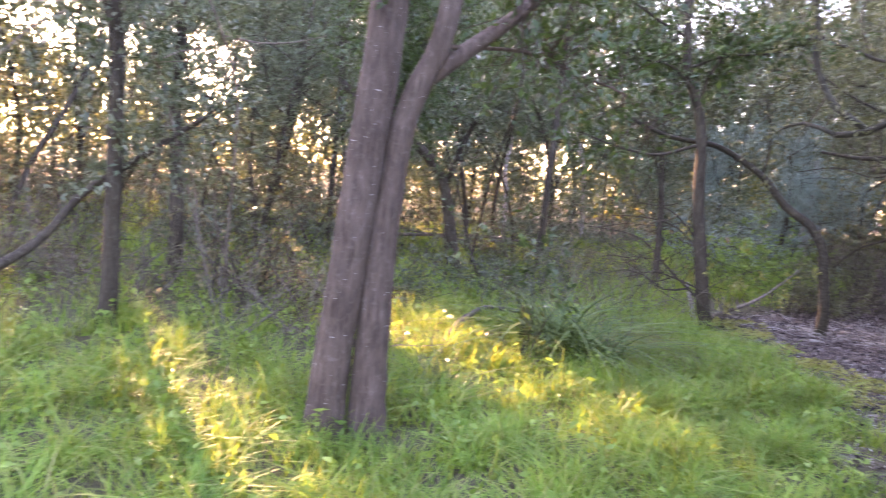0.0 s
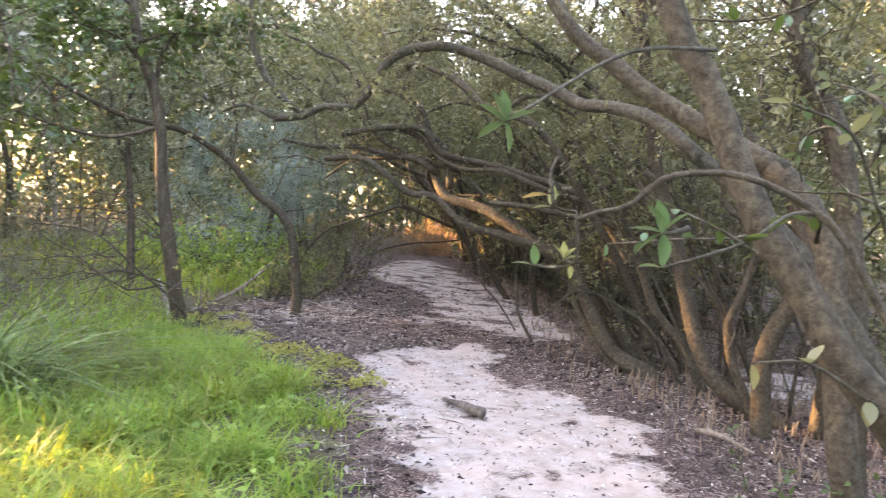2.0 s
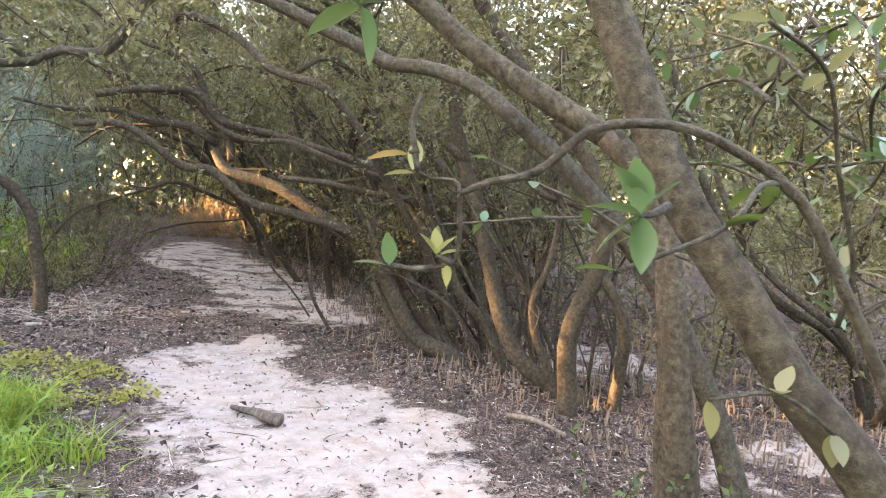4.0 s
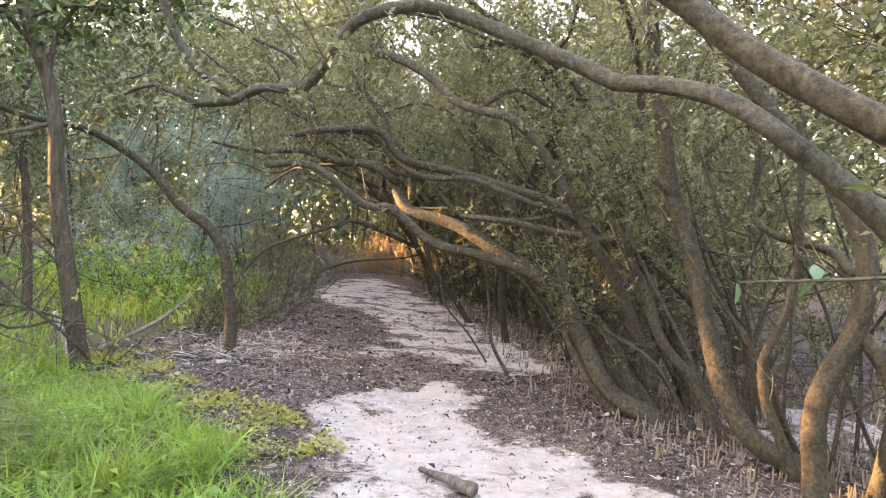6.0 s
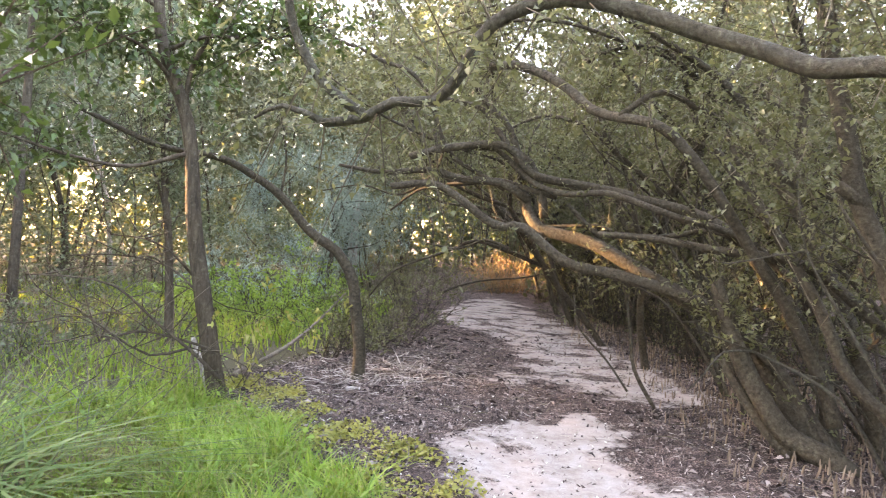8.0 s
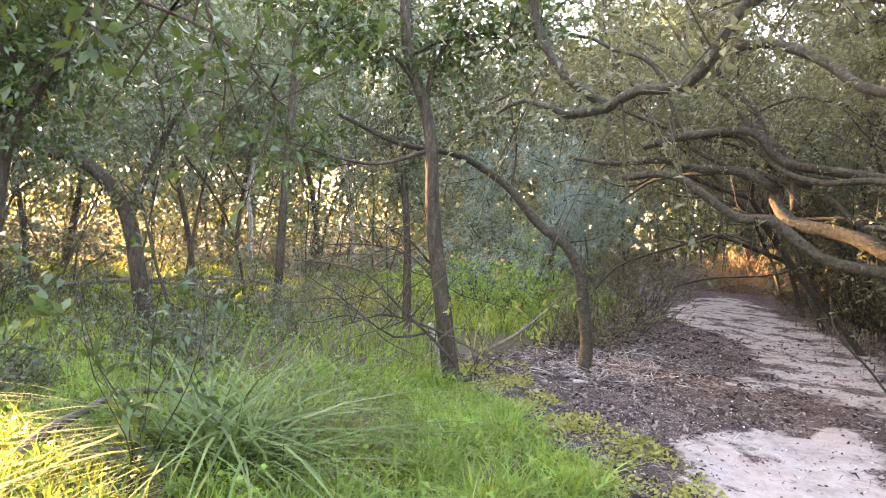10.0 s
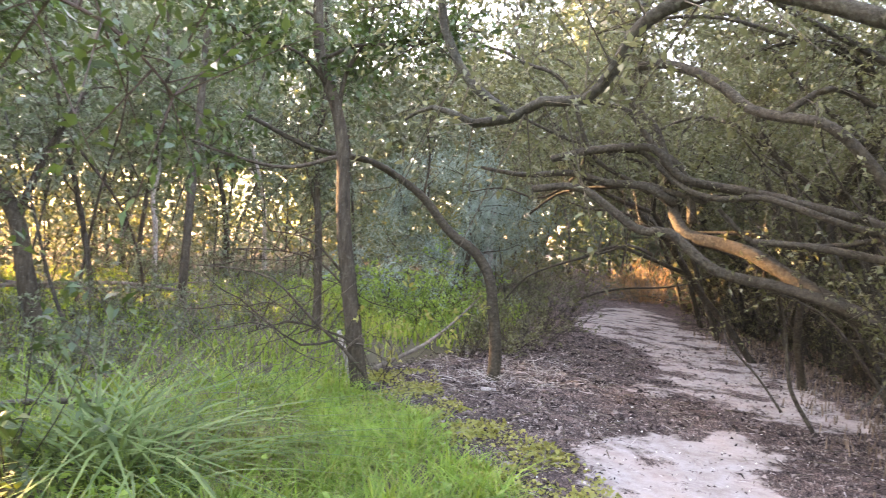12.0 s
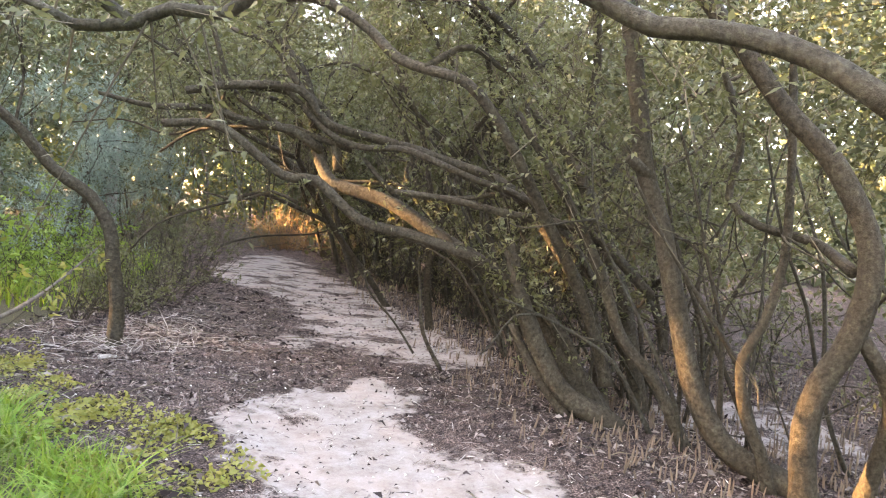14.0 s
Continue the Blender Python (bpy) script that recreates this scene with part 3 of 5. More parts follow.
# leaning mangrove with the broken, sunlit bough, beside the sand
big_tree("mangrove_tree", "leaning mangrove with a broken orange-brown bough above the track", (7.8, 6.5, 0), [
    ("trunk", [(8.0, 6.3, -0.1), (7.86, 6.65, 0.4), (7.86, 6.92, 0.68), (7.73, 7.35, 1.0), (7.49, 7.84, 1.28), (7.26, 8.26, 1.53), (7.1, 8.5, 1.6), (6.92, 8.74, 1.67), (6.88, 8.9, 1.85), (6.86, 9.0, 2.1)], 0.105, 0.05, 0.3),
    ("broken_stub", [(7.0, 8.64, 1.64), (6.85, 8.78, 1.62), (6.76, 8.88, 1.66)], 0.05, 0.012, 0),
    ("broken_stub", [(7.36, 8.3, 1.58), (7.22, 8.45, 1.76), (7.1, 8.55, 1.92)], 0.03, 0.018, 0),
    ("bough", [(6.88, 8.9, 1.95), (6.6, 9.0, 2.1), (6.3, 9.2, 2.12), (6.0, 9.4, 2.2), (5.6, 9.6, 2.15), (5.2, 9.8, 2.2)], 0.05, 0.016, 0),
    ("branch", [(6.86, 8.98, 2.1), (6.75, 9.09, 2.65), (6.55, 9.3, 2.96), (6.3, 9.4, 3.4)], 0.046, 0.02, 0),
    ("bough", [(5.82, 9.47, 2.32), (6.17, 9.24, 2.43), (6.61, 8.93, 2.46), (6.81, 8.74, 2.19), (7.19, 8.39, 2.09), (7.51, 8.04, 1.99), (8.0, 7.4, 1.7), (8.2, 6.7, 0.8), (8.1, 6.4, 0.0)], 0.036, 0.062, 0),
    ("bough", [(5.6, 9.4, 2.0), (6.0, 9.15, 2.03), (6.42, 8.79, 1.68), (6.61, 8.55, 1.66), (6.87, 8.21, 1.36), (7.18, 7.81, 1.27), (7.51, 7.3, 1.1), (7.78, 6.76, 0.7), (7.9, 6.4, 0.1)], 0.034, 0.06, 0),
    ("branch", [(7.01, 7.97, 1.63), (7.31, 7.58, 1.61), (7.57, 7.17, 1.54), (7.9, 6.6, 1.45), (8.3, 6.2, 1.0)], 0.028, 0.045, 0),
], BARK_MANGROVE, LEAF_MANGROVE, [(3, 0.2), (4, 0.3), (5, 0.0), (6, 0.0), (7, 0.0)], 150, 0.6, 9, 0.05, 0.023)
big_tree("mangrove_tree", "mangrove with a snaking dark bough arched over the track", (7.9, 6.2, 0), [
    ("trunk", [(7.88, 6.28, 0.28), (7.88, 6.36, 0.51), (7.63, 6.5, 1.08), (7.29, 6.65, 1.6), (7.01, 6.78, 2.04), (6.78, 6.91, 2.34), (6.67, 7.06, 2.46), (6.58, 7.27, 2.51), (6.49, 7.52, 2.6), (6.41, 7.74, 2.79), (6.3, 7.96, 2.94), (6.16, 8.21, 3.04), (6.06, 8.39, 3.04)], 0.048, 0.036, 0.2),
    ("branch", [(6.56, 7.28, 2.52), (6.77, 7.18, 2.7), (6.92, 7.1, 2.72), (7.09, 7.03, 2.63), (7.23, 6.96, 2.57), (7.5, 6.78, 2.3)], 0.028, 0.012, 0),
    ("branch", [(6.06, 8.39, 3.06), (6.16, 8.5, 2.87), (6.21, 8.63, 2.69)], 0.014, 0.006, 0),
], BARK_MANGROVE, LEAF_MANGROVE, [(0, 0.85), (1, 0.1), (2, 0.3)], 130, 0.5, 10, 0.05, 0.023, twig_mat=TWIG)
big_tree("mangrove_tree", "dark mangrove with crooked limbs high against the sky", (8.6, 7.3, 0), [
    ("trunk", [(9.03, 7.16, 0.36), (8.95, 7.18, 0.73), (8.53, 7.17, 1.55), (8.14, 7.44, 2.28), (8.05, 7.57, 2.79), (7.96, 7.64, 2.94), (7.81, 7.85, 3.22), (7.74, 8.01, 3.39), (7.55, 8.18, 3.44), (7.36, 8.36, 3.4), (7.22, 8.51, 3.3)], 0.038, 0.016, 0.2),
    ("branch", [(7.97, 7.63, 2.93), (8.09, 7.5, 2.89), (8.12, 7.29, 2.91), (8.17, 7.1, 2.79)], 0.028, 0.014, 0),
    ("branch", [(7.8, 7.34, 3.98), (7.85, 7.55, 3.46), (7.82, 7.76, 3.25), (7.91, 7.67, 2.99)], 0.02, 0.014, 0),
], BARK_MANGROVE, LEAF_MANGROVE, [(0, 0.7), (1, 0.1), (2, 0.1)], 150, 0.6, 10, 0.05, 0.023, twig_mat=TWIG)
big_tree("mangrove_tree", "long low mangrove limb wriggling over the broken bough", (8.6, 6.5, 0), [
    ("trunk", [(8.6, 6.49, 0.34), (8.44, 6.7, 0.86), (8.15, 7, 1.44), (7.82, 7.26, 1.7), (7.55, 7.57, 1.81), (7.35, 7.89, 1.94), (7.21, 8.15, 2.02), (7.03, 8.42, 2), (6.87, 8.66, 2.06), (6.71, 8.87, 2.24), (6.58, 9.05, 2.43), (6.38, 9.28, 2.45), (6.17, 9.51, 2.45), (6.14, 9.6, 2.65)], 0.042, 0.022, 0.2),
    ("bough", [(6.3, 9.68, 3), (6.42, 9.51, 2.95), (6.56, 9.33, 2.87), (6.66, 9.2, 2.66), (6.75, 9.06, 2.47), (6.87, 8.87, 2.31), (6.95, 8.79, 2.06), (6.94, 8.7, 1.78)], 0.022, 0.042, 0),
    ("branch", [(5, 10.19, 3.8), (5.2, 10.11, 3.53), (5.42, 9.95, 3.44), (5.6, 9.81, 3.31), (5.83, 9.62, 3.21), (5.98, 9.49, 3.01), (6.05, 9.4, 2.75), (6.15, 9.4, 2.51), (6.25, 9.32, 2.33), (6.43, 9.17, 2.2), (6.66, 8.99, 2.04)], 0.014, 0.03, 0),
    ("branch", [(5.96, 10.22, 1.8), (6.11, 9.92, 2.01), (6.26, 9.62, 2.08), (6.45, 9.35, 2.1), (6.64, 9.11, 2.14), (6.85, 8.86, 2.05), (7.05, 8.66, 1.98)], 0.012, 0.03, 0),
    ("branch", [(5.43, 11.05, 2.01), (5.79, 10.71, 2.09), (6.08, 10.38, 1.99), (6.22, 10.09, 2.08), (6.31, 9.8, 2.29), (6.25, 9.58, 2.47)], 0.007, 0.016, 0),
    ("branch", [(6.3, 9.96, 1.46), (6.56, 9.71, 1.42), (6.71, 9.39, 1.53), (6.86, 9.18, 1.45)], 0.008, 0.02, 0),
    ("bough", [(6.7, 9.28, 1.77), (6.94, 9.01, 1.69), (7.37, 8.43, 1.72), (7.44, 8.23, 1.66), (7.67, 7.87, 1.64), (7.89, 7.49, 1.71), (8.02, 7.18, 1.57), (8.25, 6.85, 1.22), (8.48, 6.56, 0.52)], 0.014, 0.034, 0),
], BARK_MANGROVE, LEAF_MANGROVE, [(1, 0.0), (2, 0.0), (3, 0.0), (4, 0.0), (5, 0.0), (6, 0.0)], 170, 0.45, 9, 0.048, 0.022, twig_mat=TWIG)
big_tree("mangrove_tree", "mangrove with slender boughs under a high olive crown", (8.4, 6.4, 0), [
    ("trunk", [(8.6, 6.3, -0.1), (8.5, 6.6, 1.0), (8.4, 7.1, 2.0), (8.2, 7.49, 2.5)], 0.07, 0.05, 0.3),
    ("bough", [(8.4, 7.1, 2.1), (8.0, 7.5, 3.0), (7.2, 8.0, 3.6), (6.5, 8.3, 4.0), (5.7, 8.7, 4.2)], 0.045, 0.015, 0),
    ("bough", [(8.4, 7.1, 2.1), (8.2, 6.9, 3.0), (7.6, 6.8, 3.7), (6.8, 7.0, 4.1), (6.0, 7.2, 4.3)], 0.045, 0.015, 0),
], BARK_MANGROVE, LEAF_MANGROVE, [(1, 0.3), (2, 0.3)], 420, 0.8, 10, 0.055, 0.025, extra_anchor=np.concatenate([cloud((6.9, 8.0, 4.0), (1.7, 1.5, 0.5), 50), cloud((7.75, 6.3, 2.05), (0.45, 0.45, 0.3), 26)]), twig_mat=TWIG)
big_tree("mangrove_tree", "short leaning mangrove trunk at the edge of the mud", (7.7, 6.3, 0), [
    ("trunk", [(7.85, 6.1, -0.08), (7.78, 6.19, 0.05), (7.62, 6.47, 0.2), (7.52, 6.62, 0.44), (7.41, 6.77, 0.77), (7.4, 7.0, 1.3)], 0.1, 0.05, 0.2),
    ("stem", [(7.66, 6.42, 0.0), (7.5, 6.7, 0.35), (7.4, 6.9, 0.7)], 0.05, 0.03, 0.2),
], BARK_MANGROVE, LEAF_MANGROVE, [(0, 0.7)], 60, 0.5, 8, 0.06, 0.028)
big_tree("mangrove_tree", "several-stemmed mangrove rising from the mud among finger roots", (7.6, 4.9, 0), [
    ("trunk", [(7.72, 4.7, -0.08), (7.67, 4.83, 0.04), (7.57, 5.19, 0.17), (7.48, 5.41, 0.49), (7.42, 5.56, 0.98), (7.35, 5.72, 1.56), (7.28, 5.85, 1.92), (7.24, 5.93, 2.36), (7.18, 6.02, 2.84), (7.1, 6.1, 3.6)], 0.082, 0.05, 0.2),
    ("stem", [(7.3, 4.66, -0.08), (7.3, 4.68, 0.16), (7.29, 4.71, 0.5), (7.3, 4.66, 0.77), (7.33, 4.54, 1.08), (7.33, 4.51, 1.51), (7.29, 4.72, 1.96), (7.21, 4.99, 2.26), (7.14, 5.19, 2.54), (7.03, 5.45, 2.9), (6.8, 5.8, 3.5)], 0.07, 0.05, 0.2),
    ("stem", [(7.58, 4.92, -0.05), (7.52, 4.99, 0.24), (7.49, 5.1, 0.46), (7.47, 5.15, 0.77), (7.5, 5.07, 1.0), (7.52, 5.0, 1.39), (7.51, 5.02, 1.98), (7.5, 5.1, 2.8)], 0.035, 0.022, 0.3),
    ("stem", [(7.95, 5.6, -0.08), (7.84, 5.85, 0.41), (7.71, 6.1, 0.71), (7.61, 6.29, 1.19), (7.44, 6.55, 1.71), (7.2, 6.9, 2.3)], 0.05, 0.03, 0.3),
    ("branch", [(7.4, 4.6, 1.4), (7.76, 4.91, 1.55), (7.66, 5.22, 1.62), (7.59, 5.4, 1.79), (7.6, 5.37, 2.16), (7.5, 5.5, 2.6)], 0.035, 0.02, 0),
    ("stub", [(7.3, 5.8, 1.85), (7.15, 5.9, 1.98)], 0.045, 0.036, 0),
    ("stem", [(7.75, 4.5, -0.05), (7.6, 4.4, 0.4), (7.45, 4.35, 0.75), (7.35, 4.5, 1.05)], 0.05, 0.04, 0.3),
], BARK_MANGROVE, LEAF_MANGROVE, [(0, 0.7), (1, 0.8), (2, 0.8), (3, 0.7), (4, 0.7)], 700, 0.8, 10, 0.055, 0.026, extra_anchor=np.concatenate([cloud((7.3, 5.6, 3.6), (1.3, 1.3, 0.6), 110), cloud((7.8, 4.2, 3.5), (1.2, 1.2, 0.6), 90)]), twig_mat=TWIG)
# leaning trunk close by the walker, with its leafy twigs
big_tree("mangrove_tree", "leaning grey mangrove trunk with leafy twigs beside the walker", (4.5, 1.6, 0), [
    ("trunk", [(4.25, 1.8, -0.1), (4.1, 2.15, 0.55), (4.04, 2.35, 1.02), (3.99, 2.51, 1.22), (3.96, 2.61, 1.38), (3.93, 2.71, 1.52), (3.9, 2.8, 1.72), (3.86, 2.87, 1.9), (3.82, 2.96, 2.08), (3.75, 3.05, 2.8), (3.65, 3.2, 3.5)], 0.046, 0.03, 0.3),
    ("branch", [(4.08, 2.22, 0.75), (3.98, 2.36, 1.2), (3.9, 2.45, 1.42), (3.84, 2.5, 1.53), (3.78, 2.57, 1.59), (3.71, 2.63, 1.62), (3.64, 2.68, 1.62), (3.57, 2.72, 1.6), (3.54, 2.76, 1.55), (3.51, 2.78, 1.53), (3.48, 2.81, 1.52), (3.45, 2.84, 1.5)], 0.012, 0.0045, 0),
    ("branch", [(3.45, 2.84, 1.5), (3.46, 2.85, 1.51), (3.47, 2.87, 1.52), (3.47, 2.91, 1.52), (3.46, 2.93, 1.53)], 0.0035, 0.002, 0),
    ("branch", [(3.45, 2.84, 1.5), (3.465, 2.85, 1.475), (3.47, 2.85, 1.45), (3.48, 2.86, 1.41), (3.48, 2.87, 1.4), (3.475, 2.9, 1.39), (3.46, 2.93, 1.385), (3.44, 2.96, 1.39)], 0.004, 0.002, 0),
], BARK_MANGROVE, LEAF_MANGROVE, [(0, 0.82)], 50, 0.5, 7, 0.055, 0.026)

# ---- procedural mangroves behind ----


def over_track(line):
    """True where a line hangs low over the open track or droops to the mud."""
    return bool((line[2:, 2] < np.where(line[2:, 0] < edge_x(ROOT_EDGE, line[2:, 1]), 1.6, 0.45)).any())


def thicket_tree(x, y, big, lean, leaf_l, sprig_n, leaf_mat=LEAF_MANGROVE, mat=None, sides=7):
    mat = mat or (BARK_PALE if rng.random() < 0.6 else BARK_MANGROVE)
    z = lay(x, y)[2]
    stems, limbs = [], []
    for k in range(int(rng.integers(2, 5))):
        a = rng.normal(0, 0.4, 2)
        way = unit(np.array([lean[0] + a[0], lean[1] + a[1], 1.1]))
        for _ in range(15):
            line = wander((x + a[0] * 0.15, y + a[1] * 0.15, z - 0.08), way, 6, 0.55 * big, 0.3, 0.12)
            if not over_track(line):
                break
        r = rng.uniform(0.022, 0.05) * big
        stems.append(("trunk" if k == 0 else "stem", line, r, r * 0.45, 0.3))
        for j in range(4):
            i = int(rng.integers(2, 6))
            side = rng.normal(0, 1, 3) * [1, 1, 0.3] + [lean[0], lean[1], 0.1]
            arm = wander(line[i], unit(side + [0, 0, 0.5]), 4, 0.4 * big, 0.3, 0.16)
            if not over_track(arm):
                limbs.append(("branch", arm, r * 0.4, 0.006, 0))
    stems += limbs
    first = len(stems) - len(limbs)
    return big_tree("mangrove_tree", "crooked grey mangrove with small olive leaves in the thicket", (x, y, z), stems, mat, leaf_mat,
                    [(k, 0.2) for k in range(first, len(stems))] + [(k, 0.6) for k in range(first)], sprig_n, 0.75, 10, leaf_l, leaf_l * 0.46, group="mangrove thicket", sides=sides, floor=1.0, clear=8.0, twig_mat=TWIG)


spots = []
tries = 0
while len(spots) < 46 and tries < 6000:
    tries += 1
    y = rng.uniform(-1.5, 27)
    x = edge_x(ROOT_EDGE, y) + 0.6 + abs(rng.normal(0, 3.4))
    if math.hypot(x - 7.6, y - 5.2) < 1.2 or math.hypot(x - 8.3, y - 7.0) < 1.4 or math.hypot(x - 4, y - 2) < 2.5:
        continue
    if all(math.hypot(x - a, y - b) > 0.95 for a, b in spots):
        spots.append((x, y))
for x, y in spots:
    d = math.hypot(x - 3, y - 3)
    thicket_tree(x, y, rng.uniform(1.0, 1.5), (-0.72, 0.2), 0.05 if d < 9 else 0.085, 360 if d < 9 else 400)
# high boughs that roof the track
for x, y, tall in ((9.3, 9.6, 1.05), (10.2, 11.4, 1.1), (11.2, 13.4, 1.15), (12.4, 15.5, 1.25), (14.5, 19.0, 1.4)):
    z = lay(x, y)[2]
    stems = [("trunk", wander((x, y, z - 0.08), unit(np.array([-0.25, 0.1, 1])), 5, 0.6 * tall, 0.15, 0.1), 0.05, 0.035, 0.3)]
    top = stems[0][1][-1]
    for k in range(7):
        way = unit(np.array([-1.0, rng.normal(0.1, 0.5), 0.25 + 0.14 * k]))
        for _ in range(20):
            line = wander(stems[0][1][3 + k % 3], way, 8, 0.42 * tall, 0.3, 0.07)
            if (line[3:, 2] > 2.4).all():
                break
        stems.append(("bough", line, 0.032, 0.008, 0))
    big_tree("mangrove_tree", "tall mangrove whose boughs roof the sandy track", (x, y, z), stems, BARK_MANGROVE, LEAF_MANGROVE, [(k, 0.1) for k in range(1, 8)], 1300, 0.85, 11, 0.07, 0.033, group="mangrove thicket", sides=7, floor=1.5, clear=8.2, twig_mat=TWIG)


# snaking mangroves that lean far over the track
for y0, gap in ((9.3, 0.9), (10.2, 0.5), (11.2, 0.8), (12.4, 0.5), (13.8, 0.8), (15.4, 0.6)):
    x0 = edge_x(ROOT_EDGE, y0) + gap
    stems = []
    for k in range(3):
        for _ in range(30):
            foot = np.array([x0 + 0.25 * k, y0 + rng.normal(0, 0.15), -0.12])
            rise = wander(foot, unit(np.array([-0.15, 0.2, 1.0])), 4, rng.uniform(0.42, 0.62), 0.24, 0.1)
            over = wander(rise[-1], unit(np.array([-1.0, rng.uniform(0.1, 0.7), 0.25])), 8, 0.36, 0.36, 0.09)
            line = np.vstack([rise, over[1:]])
            if (line[1:, 2] > np.where(line[1:, 0] < edge_x(ROOT_EDGE, line[1:, 1]) - 0.1, 1.65, 0)).all():
                break
        else:
            continue
        stems.append(("trunk" if k == 0 else "stem", line, 0.03, 0.012, 0.3))
        for j in range(3):
            twig = wander(line[6 + 2 * j], unit(rng.normal(0, 1, 3) * [1, 1, 0.4] + [-0.5, 0.3, 0.4]), 5, 0.24, 0.45, 0.08)
            if not in_glade(twig).any():
                stems.append(("branch", twig, 0.018, 0.004, 0))
    big_tree("mangrove_tree", "dark mangrove with snaking boughs leaning over the track", (x0, y0, -0.1), stems, BARK_MANGROVE, LEAF_MANGROVE, [(k, 0.35) for k in range(len(stems))], 150, 0.5, 9, 0.055, 0.025, group="mangrove thicket", sides=7, floor=1.3, clear=6.0, twig_mat=TWIG)


def pole(x, y, tall, r, lean, mat, leaf_mat, name, label, group, n=26, leaf_l=0.08, floor=0.0):
    """A slim young stem with a few twigs."""
    z = lay(x, y)[2]
    line = wander((x, y, z - 0.06), unit(np.array([lean[0] + rng.normal(0, 0.2), lean[1] + rng.normal(0, 0.2), 1])), 5, tall / 5, 0.16, 0.08)
    stems = [("stem", line, r, r * 0.35, 0.2)]
    for _ in range(2):
        i = int(rng.integers(1, 5))
        stems.append(("branch", wander(line[i], unit(rng.normal(0, 1, 3) * [1, 1, 0.4] + [0, 0, 0.3]), 3, 0.25, 0.3, 0.1), r * 0.45, 0.004, 0))
    return big_tree(name, label, (x, y, z), stems, mat, leaf_mat, [(0, 0.55), (1, 0.3), (2, 0.3)], n, 0.4, 7, leaf_l, leaf_l * 0.45, group=group, category="sapling", sides=5, floor=floor, twig_mat=TWIG)


for _ in range(46):
    y = rng.uniform(4.0, 22)
    x = edge_x(ROOT_EDGE, y) + 0.25 + abs(rng.normal(0, 1.6))
    pole(x, y, rng.uniform(1.2, 2.8), rng.uniform(0.007, 0.02), (-0.3, 0.1), BARK_MANGROVE if rng.random() < 0.6 else BARK_PALE, LEAF_MANGROVE, "mangrove_sapling", "slim crooked young mangrove stem in the thicket", "young mangroves", 60, 0.06, floor=0.45)

# ---- low young mangroves deeper in the mud ----
for _ in range(34):
    y = rng.uniform(-0.5, 13)
    x = edge_x(ROOT_EDGE, y) + rng.uniform(1.8, 7)
    pole(x, y, rng.uniform(0.8, 2.0), rng.uniform(0.008, 0.02), (-0.1, 0.1), BARK_MANGROVE, LEAF_MANGROVE, "mangrove_sapling", "low leafy young mangrove in the mud", "young mangroves", 46, 0.07)

# ---- forest behind the grass ----
big_tree("tree", "grey-brown forked tree at the back of the grass", (-0.15, 9.8, 0), [
    ("trunk", [(-0.15, 9.8, -0.08), (-0.12, 9.8, 0.8), (-0.05, 9.85, 1.8), (-0.02, 9.9, 2.6), (-0.05, 9.9, 3.6), (-0.1, 9.9, 5.0)], 0.13, 0.06, 0.25),
    ("bough", [(-0.06, 9.85, 1.7), (0.2, 9.8, 2.3), (0.6, 9.7, 2.9), (0.8, 9.7, 3.6)], 0.07, 0.03, 0),
], BARK_FOREST, LEAF_GREEN, [(0, 0.4), (1, 0.3)], 800, 1.0, 10, 0.08, 0.038)
big_tree("tree", "grey-brown tree with a slanting limb in the scrub", (-1.38, 6.25, 0), [
    ("trunk", [(-1.4, 6.24, -0.1), (-1.37, 6.26, 0.31), (-1.37, 6.26, 0.99), (-1.37, 6.25, 1.66), (-1.39, 6.24, 2.31), (-1.46, 6.19, 2.84), (-1.5, 6.2, 4.5)], 0.075, 0.035, 0.2),
    ("bough", [(-2.2, 5.4, 0.25), (-1.81, 5.94, 0.65), (-1.61, 6.22, 1.06), (-1.4, 6.47, 1.31), (-1.24, 6.69, 1.51), (-1.0, 7.0, 1.8)], 0.045, 0.02, 0),
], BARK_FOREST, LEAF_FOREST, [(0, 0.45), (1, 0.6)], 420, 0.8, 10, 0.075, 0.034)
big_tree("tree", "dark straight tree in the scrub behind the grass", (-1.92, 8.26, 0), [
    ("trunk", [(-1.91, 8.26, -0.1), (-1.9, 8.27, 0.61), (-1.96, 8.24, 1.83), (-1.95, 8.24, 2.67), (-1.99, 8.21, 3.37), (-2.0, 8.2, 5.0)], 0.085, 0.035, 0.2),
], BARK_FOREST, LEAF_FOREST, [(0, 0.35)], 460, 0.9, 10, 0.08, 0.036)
big_tree("tree", "dark crooked tree leaning behind the grass", (0.5, 11.5, 0), [
    ("trunk", [(0.9, 11.5, -0.08), (0.75, 11.5, 0.7), (0.55, 11.6, 1.4), (0.1, 11.7, 1.9), (-0.5, 11.8, 2.1), (-1.2, 11.9, 2.8)], 0.11, 0.05, 0.2),
    ("bough", [(0.6, 11.6, 1.3), (0.8, 11.7, 2.0), (1.2, 11.8, 2.9)], 0.05, 0.02, 0),
], BARK_FOREST, LEAF_FOREST, [(0, 0.6), (1, 0.4)], 200, 0.9, 9, 0.085, 0.04)
